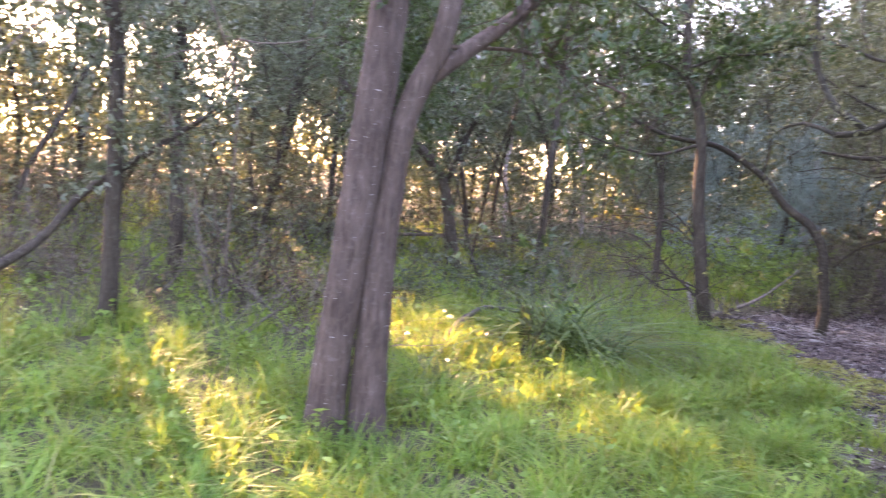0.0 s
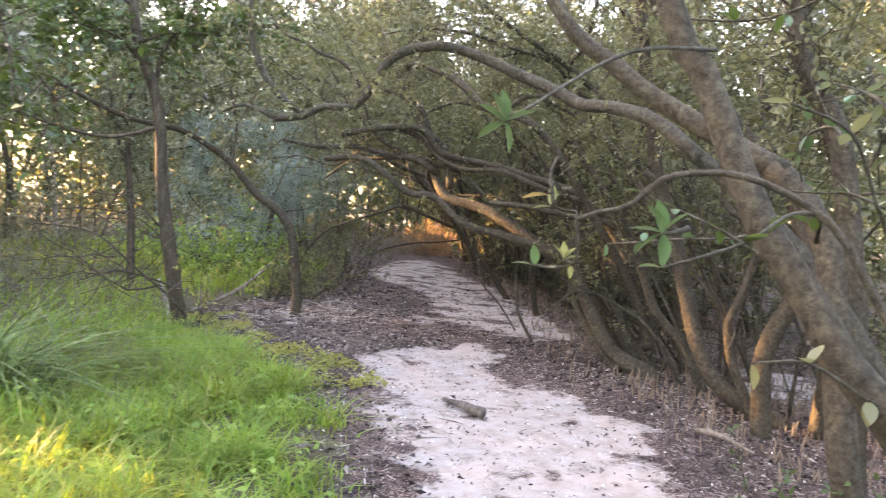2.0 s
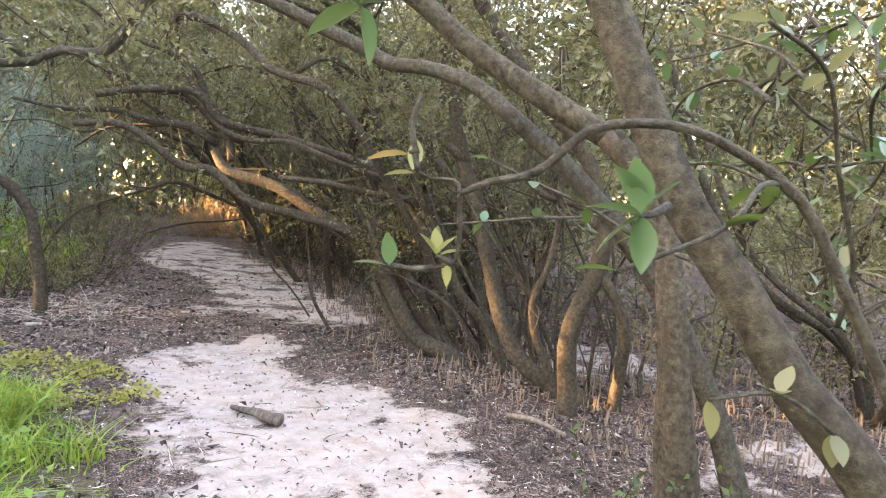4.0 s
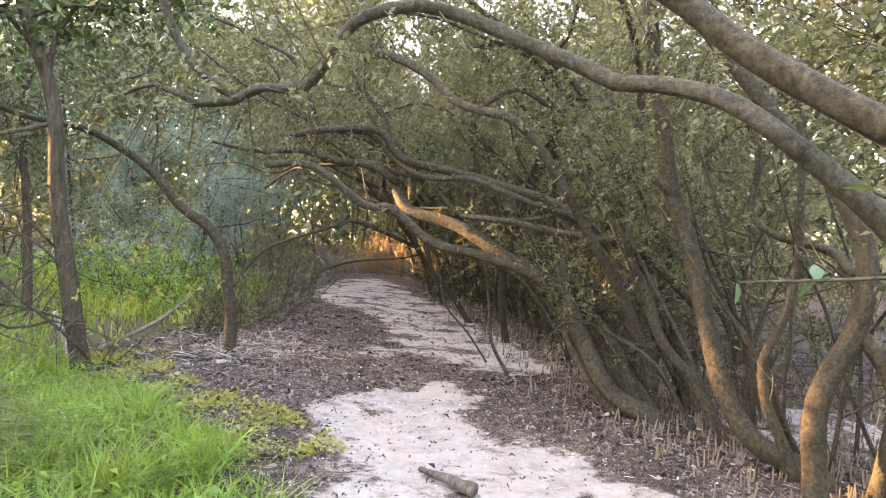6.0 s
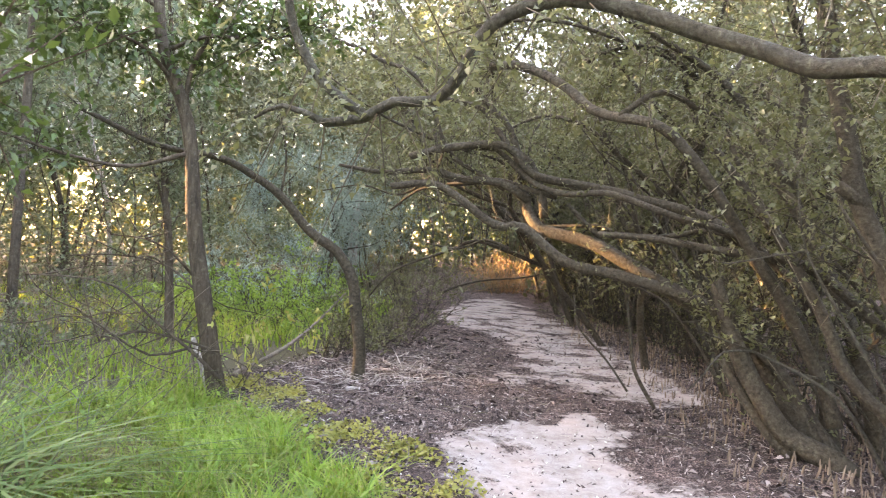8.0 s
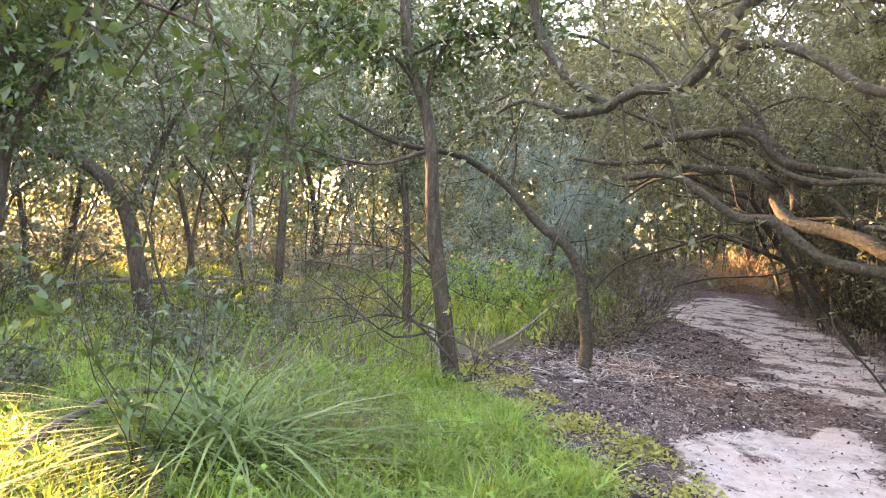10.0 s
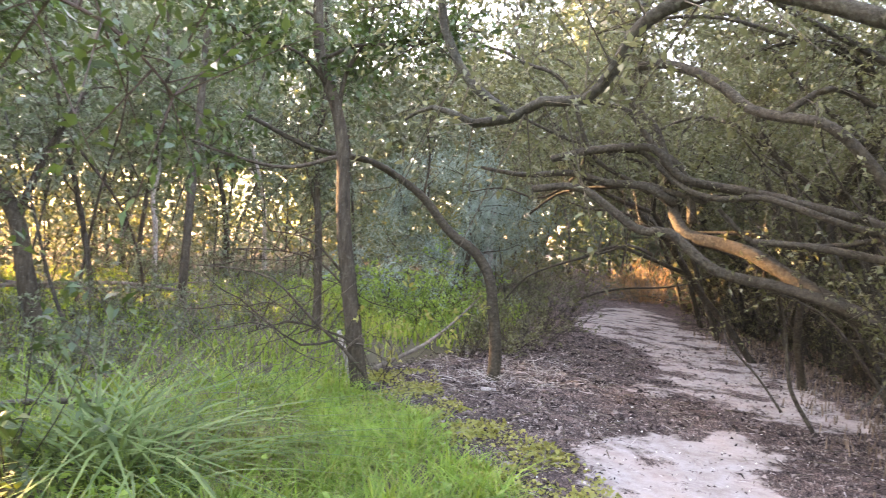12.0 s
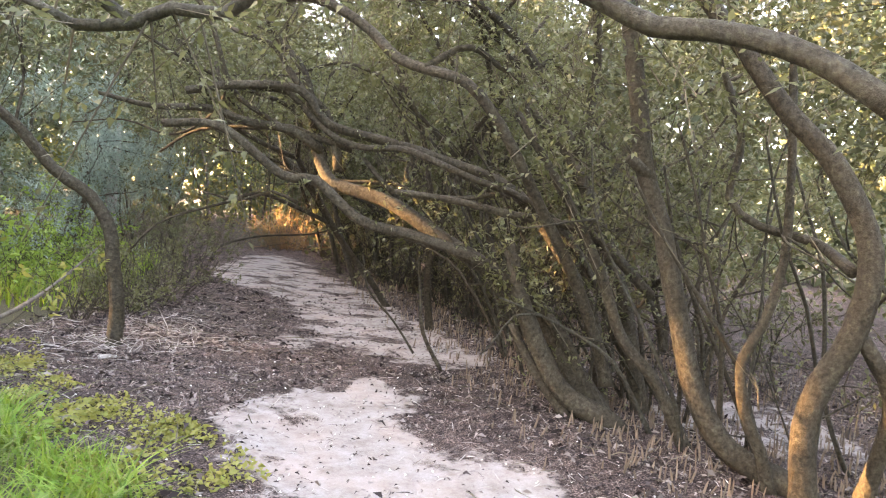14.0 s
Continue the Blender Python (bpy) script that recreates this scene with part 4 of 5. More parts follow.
big_tree("tree", "very slim dark tree standing in rough grass", (3.85, 11.7, 0), [
    ("trunk", [(3.9, 11.7, -0.08), (3.85, 11.75, 1.2), (3.75, 11.8, 2.3), (3.8, 11.8, 3.2), (3.7, 11.9, 4.6)], 0.055, 0.02, 0.2),
    ("branch", [(3.85, 11.75, 1.5), (3.6, 11.8, 2.3), (3.5, 11.8, 2.9)], 0.02, 0.008, 0),
], BARK_FOREST, LEAF_FOREST, [(0, 0.4), (1, 0.3)], 220, 0.7, 9, 0.085, 0.04)


big_tree("tree", "thin pale crooked trunk in the sunny wood", (1.41, 17.1, 0), [
    ("trunk", [(1.41, 17.11, -0.1), (1.36, 17.17, 1.17), (1.28, 17.16, 1.8), (1.35, 17.15, 2.34), (1.3, 17.1, 2.85), (1.35, 16.98, 3.78), (1.29, 16.8, 4.9)], 0.05, 0.025, 0.2),
], WHITE_WOOD, LEAF_FOREST, [(0, 0.6)], 60, 0.8, 8, 0.1, 0.045)
big_tree("tree", "bleached dead tree with upswept white limbs", (3.5, 22.2, 0), [
    ("trunk", [(3.6, 22.2, -0.1), (3.5, 22.2, 1.4), (3.4, 22.24, 2.26), (3.19, 22.2, 2.99), (2.94, 22.13, 3.71), (2.73, 22.06, 4.27), (2.54, 21.94, 5.2)], 0.07, 0.025, 0.2),
    ("bough", [(3.2, 22.2, 2.9), (3.05, 22.15, 3.57), (2.98, 22.03, 4.6)], 0.04, 0.015, 0),
    ("bough", [(3.35, 22.2, 2.4), (2.7, 22.1, 3.4), (2.3, 22.0, 4.5)], 0.035, 0.012, 0),
], WHITE_WOOD, LEAF_FOREST, [], 0, 0.5, 0, 0.1, 0.04)


def forest_tree(x, y, tall, r, sprig_n, leaf_l, leaf_mat, mat, clear):
    z = lay(x, y)[2]
    line = wander((x, y, z - 0.08), unit(np.array([rng.normal(0, 0.12), rng.normal(0, 0.12), 1])), 7, tall / 7, 0.09, 0.12)
    stems = [("trunk", line, r, r * 0.3, 0.25)]
    for _ in range(int(rng.integers(5, 8))):
        i = int(rng.integers(2, 8))
        stems.append(("branch", wander(line[i], unit(rng.normal(0, 1, 3) * [1, 1, 0.2] + [0, 0, 0.35]), 4, 0.38, 0.25, 0.12), r * 0.35, 0.008, 0))
    label = "slender pale-trunked forest tree with thin leaves" if mat is BARK_PALE else "slender brown-trunked forest tree with small dark leaves"
    return big_tree("tree", label, (x, y, z), stems, mat, leaf_mat, [(0, clear)] + [(k, 0.15) for k in range(1, len(stems))], sprig_n, 1.1, 9, leaf_l, leaf_l * 0.42,
                    group="woodland behind the grass", sides=6)


spots = []
tries = 0
while len(spots) < 96 and tries < 6000:
    tries += 1
    y = rng.uniform(10.5, 34)
    x = rng.uniform(-20, min(12, edge_x(GRASS_EDGE, y) - 1.5))
    if (y < 16 and x > 2.2 and rng.random() < 0.8) or (x > 4.2 and y < 21):
        continue
    if math.hypot(x + 0.1, y - 10) < 1.6:
        continue
    if all(math.hypot(x - a, y - b) > 1.15 for a, b in spots):
        spots.append((x, y))
for _ in range(9):
    spots.append((rng.uniform(-13, -4.5), rng.uniform(6.5, 10.5)))
for _ in range(26):
    y = rng.uniform(24, 38)
    spots.append((rng.uniform(edge_x(GRASS_EDGE, y) - 4, edge_x(GRASS_EDGE, y) + 9), y))
spots += [(-2.6, 12.4), (-3.4, 14.6), (-1.6, 13.2)]
for x, y in spots:
    d = math.hypot(x - 3, y - 3)
    if in_glade(np.array([(x, y, 0.4 * k) for k in range(12)])).any():
        continue
    pale = rng.random() < 0.3
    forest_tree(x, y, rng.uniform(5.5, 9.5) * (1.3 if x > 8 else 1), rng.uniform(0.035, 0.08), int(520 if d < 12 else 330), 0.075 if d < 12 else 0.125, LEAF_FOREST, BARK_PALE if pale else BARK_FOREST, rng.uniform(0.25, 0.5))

for _ in range(70):
    y = rng.uniform(10.5, 24)
    x = rng.uniform(-11, edge_x(GRASS_EDGE, y) - 1.2)
    if (y < 15 and x > 2.6) or (x > 4.6 and y < 20):
        continue
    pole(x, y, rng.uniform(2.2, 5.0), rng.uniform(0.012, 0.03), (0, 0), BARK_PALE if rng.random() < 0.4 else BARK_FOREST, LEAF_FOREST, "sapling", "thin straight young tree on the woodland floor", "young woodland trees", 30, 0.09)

for _ in range(12):
    x, y = rng.uniform(-4.2, -0.7), rng.uniform(5.8, 8.6)
    if not in_glade(np.array([(x, y, 0.3 * k) for k in range(8)])).any():
        pole(x, y, rng.uniform(1.8, 4.0), rng.uniform(0.014, 0.03), (0, 0), DEAD_WOOD, LEAF_FOREST, "sapling", "thin pale brown young stem in the scrub", "young stems in the scrub", 14, 0.07)

# soft blue-green bushy trees behind the bowed tree
for x, y, s in ((8.4, 19.8, 0.75), (7.4, 21.6, 0.8), (9.8, 22.4, 0.85)):
    z = lay(x, y)[2]
    line = wander((x, y, z - 0.1), (0, 0, 1), 5, 0.9 * s, 0.1, 0.1)
    stems = [("trunk", line, 0.08, 0.03, 0.2)]
    for _ in range(7):
        stems.append(("branch", wander(line[int(rng.integers(1, 6))], unit(rng.normal(0, 1, 3) * [1, 1, 0.2]), 5, 0.5 * s, 0.2, 0.06), 0.02, 0.008, 0))
    big_tree("she_oak", "soft blue-green needle-leaved tree behind the track", (x, y, z), stems, BARK_FOREST, LEAF_BLUE, [(0, 0.4)] + [(k, 0.2) for k in range(1, len(stems))], 560, 0.7, 14, 0.17, 0.016, sides=6)


def undergrowth(name, label, x, y, w, h, n, leaf_n, leaf_l, leaf_mat, mat, r=0.005, category="shrub", slim=0.42):
    """A low bush of many thin stems, some bare."""
    z = lay(x, y)[2]
    root = thing(name, (x, y, z), label, category)
    bits = []
    for k in range(n):
        a = rng.uniform(0, 6.28)
        q = abs(rng.normal(0, 0.3)) * w
        way = unit(np.array([math.cos(a), math.sin(a), 0]) * rng.uniform(0.1, 0.9) + [0, 0, rng.uniform(0.5, 1.3)])
        bits.append(wander((x + math.cos(a) * q, y + math.sin(a) * q, z - 0.03), way, 4, h / 3.6, 0.3, 0.0))
    bits = [b for b in bits if not in_glade(b, 0.6).any()] or bits[:2]
    part("stem_tangle", fast_mesh("stem_tangle", *joined([tube(b, r, r * 0.4, 3, 0.35, 0.05) for b in bits]), mat), root)["kind"] = "stuff"
    if leaf_n:
        anchors = np.concatenate([spline(b, 0.08)[2:] for b in bits])
        tw, lv = sprigs(anchors, n * 3, 0.28, 0.02, leaf_n, leaf_l, leaf_l * slim, True, r * 0.5)
        part("twigwork", fast_mesh("twigwork", *tw, mat), root)["kind"] = "stuff"
        part("foliage", fast_mesh("foliage", *lv, leaf_mat), root)["kind"] = "stuff"
    return root


for x, y in ((5.64, 14.92), (5.23, 16.04), (7.2, 16.58)):
    undergrowth("shrub", "soft blue-green bush beyond the rough grass", x, y, 1.3, 1.3, 30, 12, 0.09, LEAF_BLUE, BARK_FOREST, 0.005, slim=0.2)
for x, y, w, h in ((6.9, 12.4, 1.3, 1.1), (7.9, 13.9, 1.5, 1.2), (6.2, 11.6, 0.8, 0.7), (9.4, 17.0, 1.8, 1.5), (11.0, 20.5, 2.0, 1.6), (13.2, 23.5, 2.2, 2.0)):
    undergrowth("shrub", "tangled twiggy shrub with small olive leaves beside the track", x, y, w, h, 30, 16, 0.055, LEAF_MANGROVE, BARK_MANGROVE, 0.005)
for k in range(18):
    y = 9.4 + 0.6 * k
    undergrowth("shrub", "leafy olive mangrove shrub leaning out beside the track", edge_x(ROOT_EDGE, y) + rng.uniform(0.2, 1.3), y, 1.1, rng.uniform(0.7, 1.3), 20, 7, 0.048, LEAF_MANGROVE, BARK_MANGROVE, 0.008)
undergrowth("shrub", "low dark green leafy mangrove seedling by the grey trunk", 5.15, 2.85, 0.5, 0.6, 18, 7, 0.05, LEAF_GREEN, BARK_MANGROVE, 0.006)
for x, y, w, h in ((5.3, 13.2, 1.0, 0.8), (6.3, 15.0, 1.4, 0.9), (4.9, 16.0, 1.2, 0.8), (7.0, 17.0, 1.4, 1.3), (4.3, 13.8, 0.8, 0.6)):
    undergrowth("shrub", "low fresh green shrub in the rough grass", x, y, w, h, 50, 8, 0.085, LEAF_FRESH, BARK_FOREST)
for x, y, w, h in ((5.7, 11.2, 0.6, 0.8), (6.5, 11.9, 0.8, 1.0), (7.3, 12.7, 0.9, 1.2), (7.9, 13.6, 0.9, 1.3)):
    undergrowth("brushwood", "dark tangle of dead twigs at the edge of the track", x, y, w * 0.8, h * 0.7, 12, 2, 0.05, LEAF_MANGROVE, BARK_FOREST, 0.007, "dead twigs")
undergrowth("sapling", "small sapling with bright yellow-green leaves", 4.35, 9.9, 0.25, 1.15, 7, 6, 0.09, LEAF_YELLOW, BARK_FOREST)
undergrowth("sapling", "thin sapling with dark leaves beside the strap-leaved clump", 1.95, 6.75, 0.14, 1.2, 9, 9, 0.09, LEAF_GREEN, BARK_FOREST)
for k in range(11):
    x, y = rng.uniform(-9, 3.4), rng.uniform(9.5, 17)
    undergrowth("brushwood", "dry grey tangle of dead twigs on the woodland floor", x, y, 1.4, rng.uniform(0.5, 1.1), 24, 0, 0.05, LEAF_FOREST, DEAD_WOOD, 0.006, "dead twigs")
for k in range(14):
    x, y = rng.uniform(-9, 3), rng.uniform(10.5, 20)
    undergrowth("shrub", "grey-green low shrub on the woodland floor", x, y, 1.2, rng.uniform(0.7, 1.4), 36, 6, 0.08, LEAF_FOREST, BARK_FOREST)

for k in range(26):
    x, y = rng.uniform(-5.5, 0.35), rng.uniform(5.9, 9.3)
    undergrowth("brushwood", "dry grey-brown twiggy scrub behind the grass", x, y, 1.0, rng.uniform(0.4, 0.75) + 0.17 * (y - 5.7), 16, (0, 4, 1, 8)[k % 4], 0.06, LEAF_MANGROVE if k % 3 else DRY_GRASS, DEAD_WOOD if k % 3 else BARK_FOREST, 0.0075, "dead twigs")
for x, y, hgt in ((2.9, 8.0, 0.5), (3.1, 8.9, 0.8), (3.3, 9.6, 1.2), (2.4, 9.3, 0.9), (2.9, 10.4, 1.1), (1.8, 8.6, 0.6), (3.5, 10.6, 0.9), (2.0, 10.6, 1.0), (2.7, 7.6, 0.4)):
    undergrowth("brushwood", "bare dead grey-brown shrub beside the slim tree", x, y, 0.8, hgt, 15, 0, 0.05, LEAF_FOREST, DEAD_WOOD, 0.005, "dead twigs")

for k in range(12):
    undergrowth("shrub", "leafy grey-green shrub under the woodland trees", rng.uniform(-9, -1.0), rng.uniform(9.5, 15), 1.6, rng.uniform(1.4, 2.3), 44, 8, 0.085, LEAF_FOREST, BARK_FOREST)
for k in range(9):
    undergrowth("brushwood", "reddish-brown dead brush closing the far end of the track", rng.uniform(10.5, 16.5), rng.uniform(19.5, 24.5), 2.0, rng.uniform(0.5, 1.4), 50, 2, 0.06, LEAF_MANGROVE, DEAD_WOOD, 0.008, "dead twigs")
for x, y in ((14.4, 20.8), (15.4, 21.8)):
    undergrowth("reed_stand", "sunlit straw-coloured stems at the far end of the track", x, y, 1.6, 1.3, 60, 2, 0.12, DRY_GRASS, BROKEN_WOOD, 0.012, "dry stems", 0.15)
root = thing("dead_bough", (3.95, 9.5, 0), "dark dead bough with many bare twigs leaning on the slim tree", "dead branch")
DEAD_LIMBS = [[(4.07, 9.16, 0.18), (3.85, 9.19, 0.42), (3.55, 9.27, 0.68), (3.21, 9.33, 0.99), (2.88, 9.35, 1.06), (2.58, 9.34, 1.07)],
         [(4.04, 9.27, 0.44), (3.65, 9.25, 0.58), (3.36, 9.18, 0.64), (3.06, 9.09, 0.56)],
         [(4, 9.37, 0.78), (3.62, 9.41, 1.15), (3.2, 9.45, 1.24), (2.87, 9.46, 1.22)],
         [(3.78, 9.22, 0.49), (3.47, 9.05, 0.47), (3.18, 9, 0.66), (2.95, 8.93, 0.85)],
         [(3.83, 9.48, 1.07), (3.62, 9.52, 1.29), (3.42, 9.54, 1.38), (3.17, 9.55, 1.4)]]
for k, limb in enumerate(DEAD_LIMBS):
    part("stem" if k == 0 else "branch", smooth(fast_mesh("stem", *tube(limb, 0.018 if k == 0 else 0.012, 0.005, 7), BARK_FOREST)), root)
    run = spline(limb, 0.05)
    for _ in range(9):
        part("twig", fast_mesh("twig", *tube(wander(run[int(rng.integers(4, len(run)))], unit(rng.normal(0, 1, 3) * [1, 0.6, 0.6] + [-0.4, 0, 0.1]), 4, 0.16, 0.25, 0.0), 0.006, 0.0025, 4, 0.2), BARK_FOREST), root)

for x, y, hgt in ((0.4, 8.6, 0.5), (1.6, 9.6, 0.6), (0.9, 10.6, 0.7), (2.6, 11.4, 0.6), (1.8, 12.2, 0.9), (3.2, 12.6, 0.7), (-0.6, 8.4, 0.6), (0.3, 13.0, 1.0), (2.9, 14.0, 0.9), (3.9, 12.6, 0.5)):
    undergrowth("shrub", "low grey-green leafy shrub in rough grass", x, y, 0.9, hgt, 30, 9, 0.06, LEAF_FOREST, BARK_FOREST, 0.005)

# fallen boughs and wood
for line, r, mat, label in (
        ([(-0.71, 13.05, 0.35), (0.42, 13.41, 0.43), (1.2, 13.57, 0.47), (1.77, 13.65, 0.45), (2.37, 13.69, 0.37)], 0.035, DEAD_WOOD, "pale fallen bough propped above the woodland floor"),
        ([(-0.38, 13.5, 0.47), (0.61, 13.75, 0.35), (1.51, 13.92, 0.4), (2.5, 14.01, 0.53)], 0.024, DEAD_WOOD, "grey fallen bough on the woodland floor"),
        ([(4.35, 10.2, 0.05), (5.2, 11.3, 0.15), (6.0, 12.5, 0.35), (6.6, 13.3, 0.6)], 0.025, DEAD_WOOD, "long dead stick slanting out of the grass"),
        ([(1.3, 6.6, 0.05), (1.34, 7.0, 0.16), (1.39, 7.35, 0.2), (1.45, 7.7, 0.2), (1.55, 8.1, 0.2), (1.75, 8.35, 0.16), (2.1, 8.6, 0.1)], 0.034, DRIFTWOOD, "curved dead branch lying in the grass"),
        ([(5.9, 9.6, 0.02), (6.4, 9.65, 0.03), (6.9, 9.55, 0.02)], 0.016, DEAD_WOOD, "thin stick lying on the leaf litter"),
        ([(6.70, 4.81, 0.05), (6.75, 4.6, 0.06), (6.72, 4.35, 0.03)], 0.022, DEAD_WOOD, "short curved stick at the edge of the sand"),
        ([(8.15, 8.7, 0.0), (8.05, 8.95, 0.3), (7.95, 9.3, 0.6), (8.0, 9.5, 0.95)], 0.014, BARK_MANGROVE, "thin dead branch hanging to the ground by the track"),
        ([(7.85, 8.0, 0.0), (7.75, 8.2, 0.35), (7.8, 8.35, 0.75), (7.75, 8.4, 1.2)], 0.02, BARK_MANGROVE, "thin dead branch hanging to the ground by the track"),
        ([(10.1, 16.9, 0.06), (10.6, 17.5, 0.3), (11.6, 17.6, 0.55), (12.6, 16.8, 0.75), (13.2, 15.9, 1.2)], 0.03, BARK_MANGROVE, "dark fallen bough across the far end of the track")):
    me = smooth(fast_mesh("fallen_branch", *tube(line, r, r * 0.55, 8, 0.08, 0.15), mat))
    tagged(new("fallen_branch", me), label, "fallen branch")
# driftwood block
me = smooth(fast_mesh("driftwood", *tube([(5.36, 6.12, 0.03), (5.38, 5.98, 0.035), (5.41, 5.84, 0.035), (5.43, 5.70, 0.03)], 0.018, 0.038, 10, 0.03, 0.28), DRIFTWOOD))
tagged(new("driftwood", me), "short weathered grey-brown log lying on pale sand", "driftwood")
me = smooth(fast_mesh("wood_chip", *tube([(5.27, 9.46, 0.02), (5.33, 9.45, 0.022), (5.40, 9.43, 0.02)], 0.02, 0.016, 7, 0.04, 0.15), WHITE_WOOD))
tagged(new("wood_chip", me), "small bleached white piece of wood on the litter", "driftwood")
root = thing("tree_stump", (4.0, 9.75, 0), "short broken white-barked stump in the grass", "tree stump")
part("trunk", smooth(fast_mesh("trunk", *tube([(4.02, 9.75, -0.05), (3.98, 9.74, 0.2), (3.92, 9.74, 0.38), (3.88, 9.74, 0.5)], 0.034, 0.02, 8, 0.08, 0.2), WHITE_WOOD)), root)
root = thing("tree_stump", (10.1, 22.6, 0), "tall pale broken tree stump behind the shrubs", "tree stump")
part("trunk", smooth(fast_mesh("trunk", *tube([(10.1, 22.6, -0.1), (10.1, 22.6, 1.4), (10.15, 22.6, 2.3), (10.15, 22.6, 3.0)], 0.16, 0.07, 8, 0.2, 0.2), WHITE_WOOD)), root)

# near twig with large leaves
def twig_with_leaves(line, tips, leaf_l, mat):
    root = thing("leafy_twig", line[0], "thin pale mangrove twig with a few large leaves", "twig")
    part("stem", smooth(fast_mesh("stem", *tube(line, 0.006, 0.003, 6, 0.03, 0.1), BARK_PALE)), root)
    for p, d in tips:
        P = np.array([p], float)
        D = unit(np.array([d], float))
        side = unit(np.cross(D, [[0.2, 0.1, 1.0]]))
        nrm = np.cross(side, D)
        prof = [(0, 0.0), (0.12, 0.5), (0.3, 0.9), (0.5, 1.0), (0.7, 0.8), (0.88, 0.4), (1.0, 0.02)]
        V, F = [], []
        for k, (t, w) in enumerate(prof):
            c = P[0] + D[0] * leaf_l * t - nrm[0] * leaf_l * 0.15 * t * t
            for s in (-1, 0, 1):
                V.append(c + side[0] * s * w * leaf_l * 0.27 + nrm[0] * abs(s) * w * leaf_l * 0.06)
        for k in range(len(prof) - 1):
            for s in (0, 1):
                F.append((k * 3 + s, k * 3 + s + 1, k * 3 + s + 4, k * 3 + s + 3))
        part("leaf", smooth(fast_mesh("leaf", np.array(V), np.array(F), mat)), root)
    return root


twig_with_leaves([(3.475, 2.9, 1.39), (3.46, 2.93, 1.386), (3.44, 2.96, 1.39)],
                 [((3.44, 2.955, 1.388), (-0.02, 0.03, 1)), ((3.44, 2.96, 1.388), (-0.5, 0.6, 0.12))], 0.05, LEAF_NEAR)
twig_with_leaves([(3.48, 2.865, 1.4), (3.475, 2.88, 1.405), (3.47, 2.89, 1.41)],
                 [((3.47, 2.89, 1.41), (-0.3, 0.35, 0.7)), ((3.47, 2.89, 1.41), (0.3, -0.3, 0.6)), ((3.47, 2.885, 1.41), (0.25, -0.4, 0.2)), ((3.475, 2.88, 1.405), (0.15, -0.1, -0.6)), ((3.47, 2.89, 1.41), (0.0, 0.05, 0.9))], 0.04, LEAF_SAGE)
twig_with_leaves([(3.46, 2.93, 1.53), (3.458, 2.935, 1.56), (3.452, 2.94, 1.6), (3.46, 2.93, 1.64)],
                 [((3.458, 2.935, 1.575), (0.03, 0.0, -1)), ((3.455, 2.93, 1.525), (-0.4, 0.4, 0.0))], 0.045, LEAF_SAGE)
twig_with_leaves([(3.46, 2.93, 1.56), (3.45, 2.94, 1.555)],
                 [((3.45, 2.94, 1.552), (-0.5, 0.6, -0.05))], 0.062, LEAF_OLD)
twig_with_leaves([(3.45, 2.55, 1.5), (3.41, 2.55, 1.49), (3.38, 2.55, 1.488)],
                 [((3.38, 2.55, 1.488), (-0.5, 0.5, 0.15)), ((3.38, 2.55, 1.488), (-0.1, 0.1, 1)), ((3.38, 2.55, 1.488), (0.4, -0.3, 0.6)), ((3.38, 2.55, 1.488), (0.1, -0.1, -0.8)), ((3.38, 2.55, 1.488), (-0.4, 0.4, -0.4)), ((3.39, 2.55, 1.49), (-0.3, 0.3, 0.7))], 0.06, LEAF_NEAR)
twig_with_leaves([(3.88, 2.85, 1.95), (3.53, 2.81, 1.87), (3.18, 2.77, 1.67)],
                 [((3.18, 2.77, 1.67), (-0.5, 0.4, 0.5)), ((3.18, 2.77, 1.67), (0.0, 0.1, 1)), ((3.18, 2.77, 1.67), (0.5, -0.3, 0.35)), ((3.18, 2.77, 1.67), (-0.4, 0.5, -0.3)), ((3.18, 2.77, 1.67), (0.2, -0.2, -0.8)), ((3.18, 2.77, 1.67), (-0.2, 0.2, 0.8))], 0.06, LEAF_NEAR)
for k in range(12):
    p = np.array([rng.uniform(4.05, 4.9), rng.uniform(2.4, 2.75), rng.uniform(1.3, 2.1)])
    q = wander(p, unit(rng.normal(0, 1, 3) * [1, 1, 0.5]), 3, 0.13, 0.3, 0.05)
    twig_with_leaves(q, [(q[1 + m % 3], rng.normal(0, 1, 3)) for m in range(6)], 0.055, LEAF_NEAR if k % 3 else LEAF_FOREST)

for k in range(14):
    x = rng.uniform(3.95, 4.8)
    p = np.array([x, rng.uniform(2.45, 2.68 + 0.3 * (x - 2.88)), rng.uniform(1.15, 2.25)])
    q = wander(p, unit(rng.normal(0, 1, 3) * [1, 1, 0.5] + [-0.3, -0.2, 0]), 4, 0.15, 0.4, 0.05)
    twig_with_leaves(q, [(q[1 + m % 4], rng.normal(0, 1, 3)) for m in range(7)], 0.055, (LEAF_NEAR, LEAF_GREEN, LEAF_MANGROVE)[k % 3])

# ---- grass and litter ----


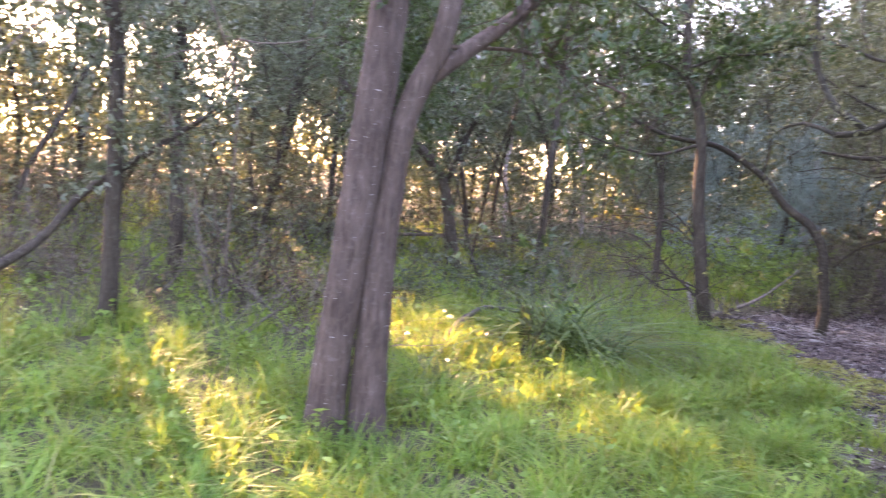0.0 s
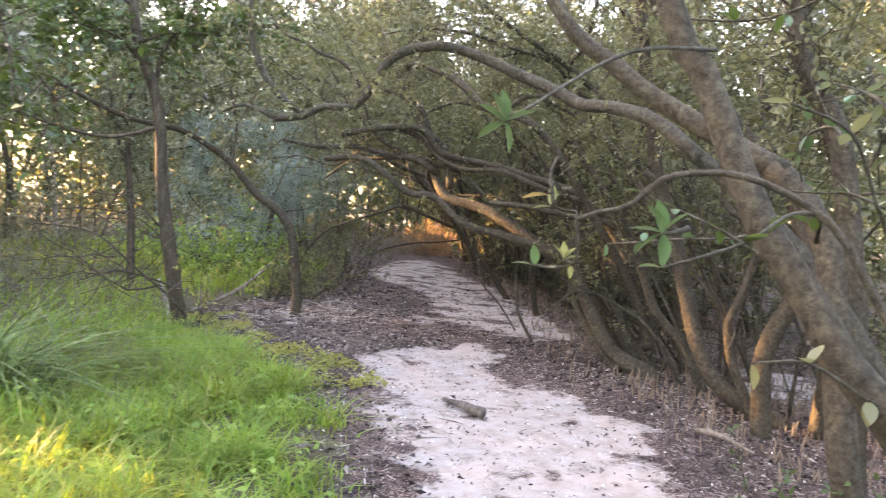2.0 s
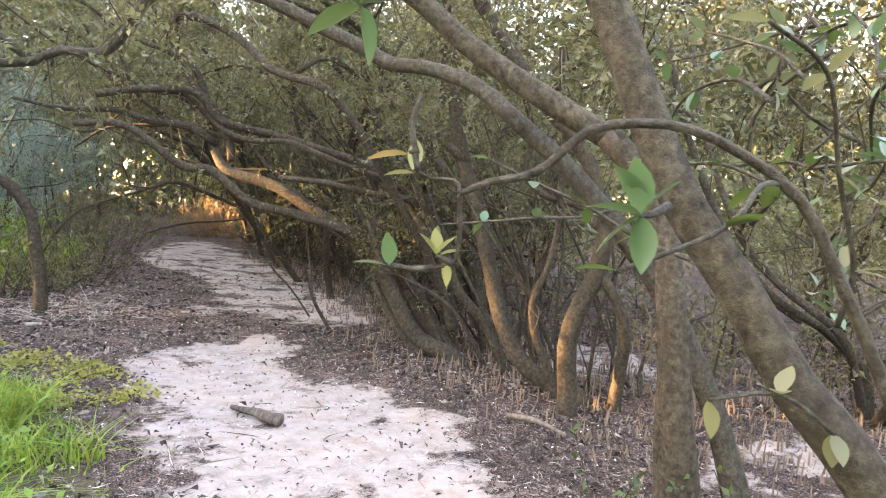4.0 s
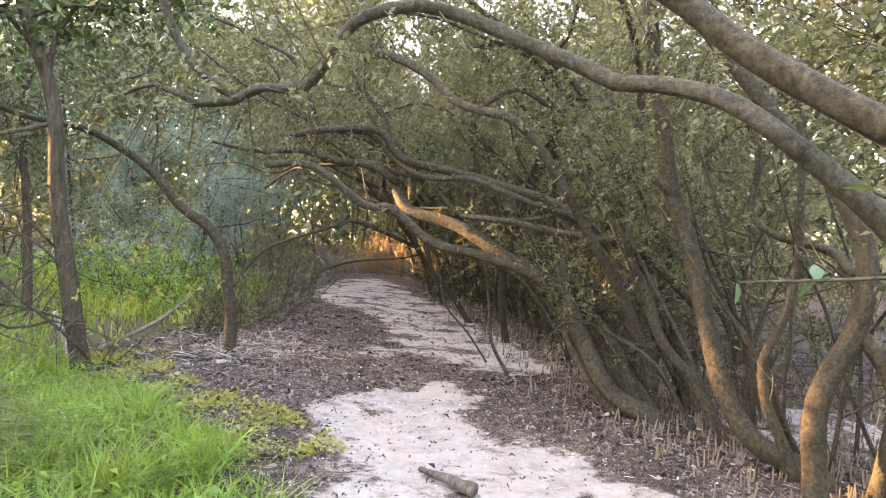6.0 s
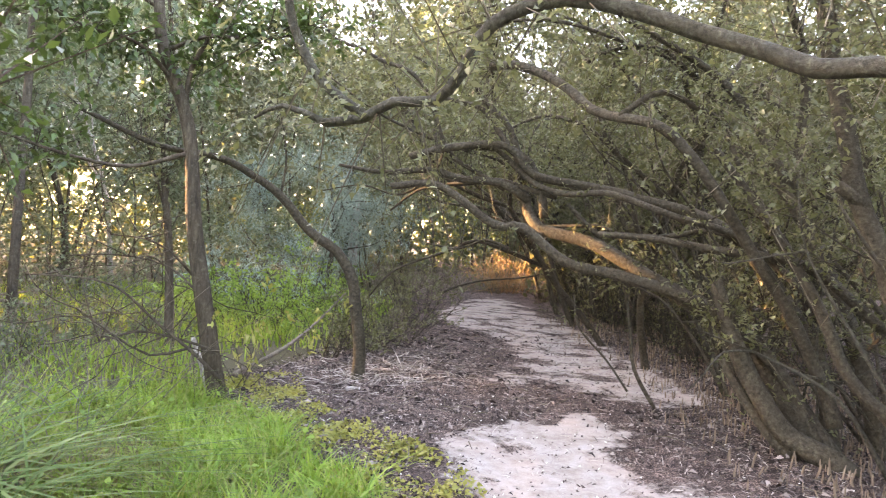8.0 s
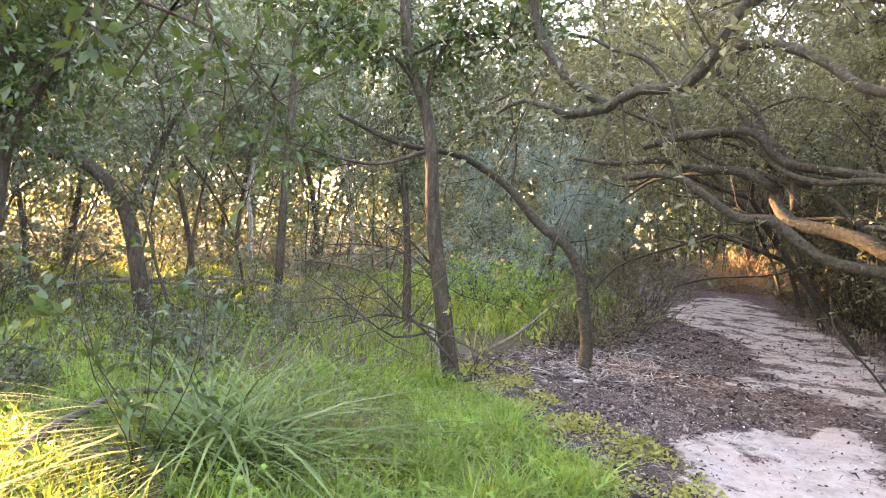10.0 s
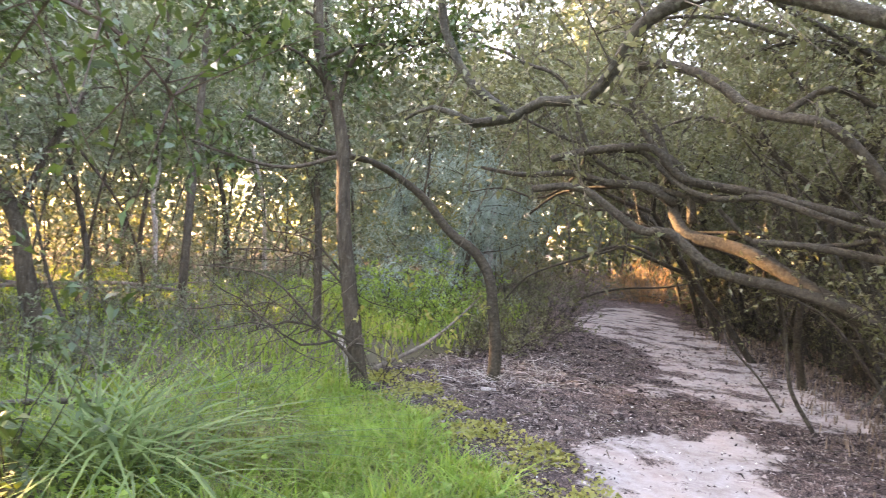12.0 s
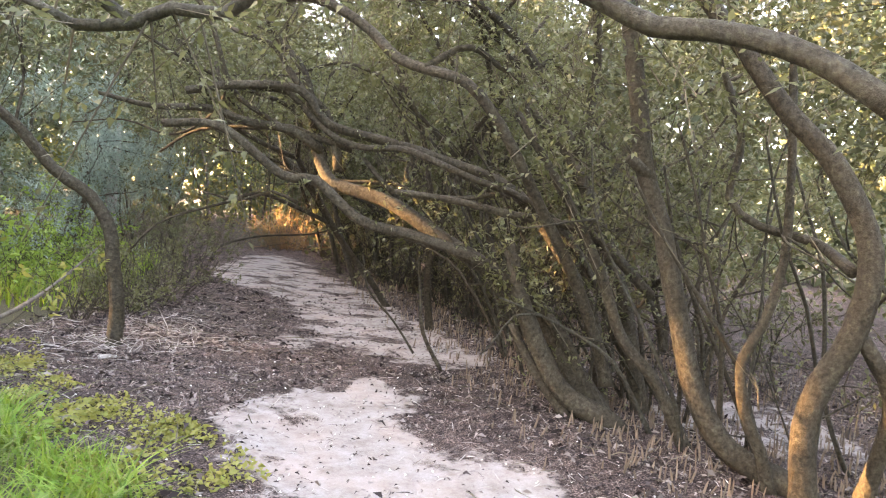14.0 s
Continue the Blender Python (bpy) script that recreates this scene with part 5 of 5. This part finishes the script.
def blades(P, H, W, lean, mat, name, joints=3):
    """Curved tapering blades."""
    n = len(P)
    a = rng.uniform(0, 6.28, n)
    out = np.stack([np.cos(a), np.sin(a), np.zeros(n)], 1)
    side = np.stack([-np.sin(a + rng.normal(0, 0.6, n)), np.cos(a), np.zeros(n)], 1)
    L = rng.uniform(0.1, 1.0, (n, 1)) * lean
    rows = []
    for k in range(joints + 1):
        t = k / joints
        c = P + np.array([0, 0, 1]) * H[:, None] * (t - 0.3 * L * t * t) + out * H[:, None] * L * t * t
        w = W[:, None] * (1 - t * 0.92) / 2
        rows += [c - side * w, c + side * w]
    V = np.stack(rows, 1).reshape(-1, 3)
    f = np.array([[2 * k, 2 * k + 1, 2 * k + 3, 2 * k + 2] for k in range(joints)])
    m = len(rows)
    F = (np.arange(n)[:, None, None] * m + f).reshape(-1, 4)
    return fast_mesh(name, V, F, mat)


def scatter(n, x0, x1, y0, y1, keep):
    P = np.column_stack([rng.uniform(x0, x1, n), rng.uniform(y0, y1, n)])
    P = P[keep(P)]
    return np.column_stack([P, height(P)])


def tuft(P, f=1.0, s=0.0):
    return 0.5 + 0.25 * np.sin(2.3 * f * P[:, 0] + 1.7 * f * P[:, 1] + s) + 0.25 * np.sin(3.1 * f * P[:, 1] - 2.7 * f * P[:, 0] + 2 * s)


P = scatter(85000, -4.5, 4.9, 1.6, 9.6, lambda P: (edge_x(GRASS_EDGE, P[:, 1]) - P[:, 0] > rng.normal(0.12, 0.12, len(P))) & (np.hypot(P[:, 0] - 2.3, P[:, 1] - 7.2) > 0.25)
            & (rng.random(len(P)) < 0.16 + 1.3 * tuft(P, 2.6, 0.4) ** 1.5) & (rng.random(len(P)) < np.where((P[:, 0] < 0.7) & (P[:, 1] > 5.4 + 0.5 * tuft(P, 1.3, 2)), 0.22, 1.0)) & (rng.random(len(P)) < np.clip(1.2 - (P[:, 1] - 7.6) * (P[:, 0] < 2.6) * 0.5, 0.25, 1)))
H = (0.07 + 0.25 * tuft(P, 2.6, 0.4) ** 1.4) * rng.uniform(0.6, 1.3, len(P)) * np.clip(0.35 + (edge_x(GRASS_EDGE, P[:, 1]) - P[:, 0]) / 0.9, 0.4, 1)
tagged(new("grass", blades(P, H, rng.uniform(0.009, 0.021, len(P)), 1.9, GRASS, "grass", 3)), "lush bright green grass beside the track", "grass", kind="stuff")
P = scatter(56000, -10, 9, 9.0, 20, lambda P: (edge_x(GRASS_EDGE, P[:, 1]) - P[:, 0] > 0.3) & (rng.random(len(P)) < np.where(P[:, 0] > 3.3, 1.0, 0.7) * tuft(P, 0.8)))
H = rng.uniform(0.12, 0.42, len(P))
tagged(new("grass", blades(P, H, rng.uniform(0.012, 0.024, len(P)), 1.0, GRASS, "grass", 2)), "patchy green grass on the woodland floor", "grass", kind="stuff")
P = scatter(9000, -6, 4.2, 6.4, 13, lambda P: (edge_x(GRASS_EDGE, P[:, 1]) - P[:, 0] > 0.2) & (tuft(P, 0.9, 2.4) > 0.5))
tagged(new("dry_grass", blades(P, rng.uniform(0.1, 0.35, len(P)), rng.uniform(0.003, 0.006, len(P)), 1.3, DRY_GRASS, "dry_grass")), "dry straw-coloured grass stems among the green", "grass", kind="stuff")

# taller tufts along the edge of the grass
tufts = [(edge_x(GRASS_EDGE, y) - rng.uniform(0.05, 1.6), y) for y in rng.uniform(4.2, 9.3, 70)] + [(rng.uniform(-1.5, 3.2), rng.uniform(3.0, 6.8)) for _ in range(70)]
P = np.concatenate([np.column_stack([rng.normal(x, 0.07, 60), rng.normal(y, 0.07, 60)]) for x, y in tufts])
P = np.column_stack([P, height(P)])
tagged(new("grass", blades(P, np.repeat(rng.uniform(0.17, 0.36, len(tufts)), 60) * rng.uniform(0.6, 1.15, len(P)), rng.uniform(0.009, 0.02, len(P)), 2.0, GRASS, "grass", 5)), "tall arching tufts of bright grass", "grass", kind="stuff")
P = np.column_stack([rng.normal(2.95, 0.32, 1500), rng.normal(7.6, 0.35, 1500)])
P = np.column_stack([P, height(P)])
tagged(new("dry_grass", blades(P, rng.uniform(0.12, 0.34, len(P)), rng.uniform(0.003, 0.006, len(P)), 2.4, DRY_GRASS, "dry_grass", 4)), "flattened patch of brown dry grass", "grass", kind="stuff")

P = scatter(26000, -5, 4.0, -3.0, 1.7, lambda P: edge_x(GRASS_EDGE, P[:, 1]) - P[:, 0] > 0.1)
tagged(new("grass", blades(P, rng.uniform(0.1, 0.3, len(P)), rng.uniform(0.007, 0.018, len(P)), 1.9, GRASS, "grass")), "green grass behind the walker", "grass", kind="stuff")

# strap-leaved clumps: each leaf one of a few bent shapes
STRAPS = [blades(np.zeros((1, 3)), np.array([1.0]), np.array([w]), l, STRAP, "strap_leaf", 6) for w, l in ((0.042, 1.4), (0.05, 2.0), (0.048, 2.6), (0.052, 3.1))]
for x, y, r, h, n in ((2.3, 7.25, 0.32, 0.9, 170), (2.6, 7.0, 0.2, 0.7, 70), (1.4, 5.7, 0.14, 0.5, 40)):
    root = thing("strap_leaf_clump", lay(x, y), "dark green clump of long arching strap leaves in grass", "plant")
    for k in range(n):
        a, q = rng.uniform(0, 6.28), math.sqrt(rng.random()) * r
        ob = part("strap_leaf", STRAPS[int(rng.integers(0, 4))], root)
        s = h * rng.uniform(0.6, 1.2)
        ob.matrix_basis = Matrix.Translation((x + math.cos(a) * q, y + math.sin(a) * q, lay(x, y)[2] - 0.02)) @ Matrix.Rotation(rng.uniform(0, 6.28), 4, "Z") @ Matrix.Diagonal((s, s, s, 1))


def on_track(P):
    return (P[:, 0] > edge_x(GRASS_EDGE, P[:, 1]) - 0.25) & (P[:, 0] < edge_x(ROOT_EDGE, P[:, 1]) + 7)


def flakes(n, x0, x1, y0, y1, keep, l, w, mat, name, label, category, up=0.01):
    P = scatter(n, x0, x1, y0, y1, keep)
    P[:, 2] += rng.uniform(0.002, up, len(P))
    D = rng.normal(0, 1, (len(P), 3)) * [1, 1, 0.22]
    tagged(new(name, fast_mesh(name, *leaves(P, D, l, w, 0.5), mat)), label, category, kind="stuff")


flakes(85000, 3.2, 14.5, 2.0, 15, lambda P: on_track(P) & (rng.random(len(P)) < np.clip(1.15 - 1.5 * sand_amount(P), 0.17, 1) * np.clip(1.3 - P[:, 1] / 16, 0.3, 1)), 0.036, 0.014, LITTER, "leaf_litter", "dark brown fallen leaves covering the track", "leaf litter", 0.016)
flakes(20000, 3.2, 14.5, 3.0, 15, lambda P: on_track(P) & (rng.random(len(P)) < np.clip(1.1 - 1.5 * sand_amount(P), 0.08, 1)), 0.11, 0.005, LITTER, "twig_litter", "thin brown twigs scattered on the track", "twig litter", 0.02)
PALE_TWIG = islands("bleached_twig", [(0.2, 0.17, 0.15), (0.34, 0.3, 0.27), (0.45, 0.41, 0.37), (0.14, 0.11, 0.1)])
flakes(1500, 4.6, 6.9, 9.2, 10.9, lambda P: on_track(P) & (rng.random(len(P)) < np.exp(-((P[:, 0] - 5.8) ** 2 / 0.6 + (P[:, 1] - 10.0) ** 2 / 0.35))), 0.26, 0.008, PALE_TWIG, "twig_litter", "bleached grey twigs heaped by the bowed tree", "twig litter", 0.08)
flakes(4200, 3.4, 9.5, 3.0, 12, on_track, 0.09, 0.006, PALE_TWIG, "twig_litter", "pale dry twigs strewn on the litter", "twig litter", 0.02)
flakes(15000, 3.2, 12, 2.5, 13, lambda P: on_track(P) & (tuft(P, 3.1, 1.2) > 0.5) & (rng.random(len(P)) < np.clip(1.1 - 1.5 * sand_amount(P), 0.05, 1)), 0.075, 0.03, LITTER, "leaf_litter", "heaps of larger curled brown leaves on the track", "leaf litter", 0.035)
flakes(2600, 3.2, 12, 2.5, 13, lambda P: on_track(P) & (rng.random(len(P)) < np.clip(1.1 - 1.4 * sand_amount(P), 0.1, 1)), 0.32, 0.009, TWIG, "twig_litter", "long dark twigs fallen across the track", "twig litter", 0.03)
flakes(14000, 3.2, 9.0, -3.0, 2.4, on_track, 0.045, 0.018, LITTER, "leaf_litter", "dark brown fallen leaves on the open ground", "leaf litter", 0.016)
flakes(420, 3.4, 7.5, 3.5, 9, on_track, 0.02, 0.015, SHELL, "shell_bits", "pale shell and stone bits on the litter", "shell bits", 0.006)

P = scatter(19000, 3.9, 5.2, 6.6, 10.4, lambda P: (rng.random(len(P)) < tuft(P, 2.6, 0.7) ** 2) & (P[:, 0] - edge_x(GRASS_EDGE, P[:, 1]) < 0.65) & (P[:, 0] > edge_x(GRASS_EDGE, P[:, 1]) - 0.3))
P[:, 2] += rng.uniform(0.008, 0.04, len(P))
tagged(new("ground_weed", fast_mesh("ground_weed", *leaves(P, rng.normal(0, 1, (len(P), 3)) * [1, 1, 0.5], 0.042, 0.026), LEAF_YELLOW)), "low yellow-green weeds creeping over the litter", "weeds", kind="stuff")

# soft broad-leaved herbs among the grass
P = scatter(15000, -3.5, 4.4, 3.0, 12.5, lambda P: (edge_x(GRASS_EDGE, P[:, 1]) - P[:, 0] > 0.15) & (tuft(P, 3.4, 0.3) > 0.56))
P[:, 2] += rng.uniform(0.04, 0.26, len(P)) * tuft(P, 3.4, 0.3)
tagged(new("ground_herb", fast_mesh("ground_herb", *leaves(P, rng.normal(0, 1, (len(P), 3)) * [1, 1, 0.4], 0.06, 0.034), LEAF_FRESH)), "soft fresh green herbs growing through the grass", "herbs", kind="stuff")

# finger roots
P = scatter(16000, 6.0, 13, 2.5, 15, lambda P: (P[:, 0] > edge_x(ROOT_EDGE, P[:, 1]) - rng.uniform(-0.3, 0.95, len(P))) & (rng.random(len(P)) < (0.35 + 0.65 * tuft(P, 1.7)) * np.clip(1.6 - (P[:, 0] - edge_x(ROOT_EDGE, P[:, 1])) * 0.35, 0.15, 1)))
near = np.flatnonzero((np.hypot(P[:, 0] - 7.0, P[:, 1] - 5.1) < 1.6))[:300]
far = np.setdiff1d(np.arange(len(P)), near)


def fingers(P, hh, rr):
    """Tapering, slightly tilted root fingers with blunt tips."""
    n = len(P)
    hh, rr = hh.reshape(n, 1, 1), rr.reshape(n, 1, 1)
    tilt = rng.normal(0, 0.12, (n, 1, 3)) * [1, 1, 0]
    a = np.arange(5) * 2 * np.pi / 5
    ring = np.stack([np.cos(a), np.sin(a), np.zeros(5)], 1)[None]
    V = np.concatenate([P[:, None] + ring * rr * 1.2 - [0, 0, 0.01], P[:, None] + ring * rr + (tilt + [0, 0, 1]) * hh * 0.7, P[:, None] + ring * rr * 0.35 + (tilt + [0, 0, 1]) * hh], 1).reshape(-1, 3)
    f = np.array([[r * 5 + k, r * 5 + (k + 1) % 5, (r + 1) * 5 + (k + 1) % 5, (r + 1) * 5 + k] for r in (0, 1) for k in range(5)])
    return V, (np.arange(n)[:, None, None] * 15 + f).reshape(-1, 4)


bed = thing("finger_root_bed", lay(7.0, 5.1), "brown upright mangrove finger roots standing in mud", "mangrove roots")
m = len(far)
part("root_mass", fast_mesh("root_mass", *fingers(P[far], rng.uniform(0.04, 0.14, m) * rng.uniform(0.6, 1.1, m), rng.uniform(0.004, 0.0075, m)), FINGER), bed)["kind"] = "stuff"
SHAPES = [smooth(fast_mesh("finger_root", *fingers(np.zeros((1, 3)), np.array([0.1]), np.array([r])), FINGER)) for r in (0.0045, 0.0055, 0.0065, 0.0075)]
for k in near:
    ob = part("finger_root", SHAPES[int(rng.integers(0, 4))], bed)
    s = rng.uniform(0.45, 1.3)
    ob.matrix_basis = Matrix.Translation(P[k].tolist()) @ Matrix.Rotation(rng.uniform(0, 6.28), 4, "Z") @ Matrix.Diagonal((1, 1, s, 1))

# slim bare stems crowding the edge of the thicket
for k in range(40):
    y = 4.7 + 0.1 * k
    x = edge_x(ROOT_EDGE, y) + rng.uniform(0.15, 1.5)
    if math.hypot(x - 7.4, y - 5.0) > 0.3:
        pole(x, y, rng.uniform(1.8, 3.2), rng.uniform(0.011, 0.026), (-0.22, 0.15), BARK_MANGROVE if k % 3 else BARK_PALE, LEAF_MANGROVE, "mangrove_sapling", "slim bare olive-brown mangrove stem at the thicket edge", "bare mangrove stems", 9, 0.05, floor=1.3)

# far woods that close the view


def far_wood(name, label, a0, a1, r0, r1, h, n, leaf_l, mat, low=0.0, even=0.4):
    a = np.radians(rng.uniform(a0, a1, n))
    r = rng.uniform(r0, r1, n)
    top = h * (0.75 + 0.25 * np.sin(a * 23) * np.sin(a * 7 + 1))
    P = np.column_stack([3 + r * np.sin(a), 4 + r * np.cos(a), low + (top - low) * rng.random(n) ** 0.8])
    clump = 0.5 + 0.5 * np.sin(a * 33 + r * 0.8) * np.sin(a * 17 - r * 1.1 + P[:, 2] * 0.9)
    P = P[~in_glade(P) & (rng.random(n) < even + (1.3 - even) * clump ** (2.0 - even))]
    tagged(new(name, fast_mesh(name, *leaves(P, rng.normal(0, 1, (len(P), 3)), leaf_l, leaf_l * 0.5), mat)), label, "woodland", kind="stuff")


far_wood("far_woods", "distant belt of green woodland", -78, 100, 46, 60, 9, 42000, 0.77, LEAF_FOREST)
# belt whose sunlit look comes partly from its yellow leaf colour
far_wood("far_woods", "leafy belt at the back of the wood, tinted sunlit yellow", -60, 34, 24, 34, 3.6, 10000, 0.26, LEAF_BACK)
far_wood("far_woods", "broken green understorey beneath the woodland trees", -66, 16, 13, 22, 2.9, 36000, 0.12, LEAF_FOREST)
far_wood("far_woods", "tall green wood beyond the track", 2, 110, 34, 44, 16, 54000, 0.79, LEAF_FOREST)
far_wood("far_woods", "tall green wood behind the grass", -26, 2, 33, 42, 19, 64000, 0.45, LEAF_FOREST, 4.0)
# added belt toward the sun that keeps the upper leaves in shade
far_wood("far_woods", "high crowns added far behind the grass to block low sun", -54, -26, 34, 44, 23, 70000, 0.5, LEAF_FOREST, 8.2)
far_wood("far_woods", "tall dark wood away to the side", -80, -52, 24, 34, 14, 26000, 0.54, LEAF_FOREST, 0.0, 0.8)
far_wood("far_woods", "mangrove thicket stretching away from the track", 36, 150, 17, 28, 4.6, 20000, 0.26, LEAF_MANGROVE)
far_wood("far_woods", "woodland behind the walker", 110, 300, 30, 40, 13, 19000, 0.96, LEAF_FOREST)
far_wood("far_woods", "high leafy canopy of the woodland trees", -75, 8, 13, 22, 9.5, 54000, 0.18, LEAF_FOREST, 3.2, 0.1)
far_wood("far_woods", "high leafy canopy beyond the arched boughs", 5, 100, 11, 22, 11, 90000, 0.18, LEAF_CROWN, 3.6, 0.12)
# added crowns, mostly out of view: they close the sky and darken the right
far_wood("far_woods", "mangrove crowns added high beside the walker for shade", 50, 190, 8, 15, 8.5, 66000, 0.15, LEAF_CROWN, 2.6, 0.3)
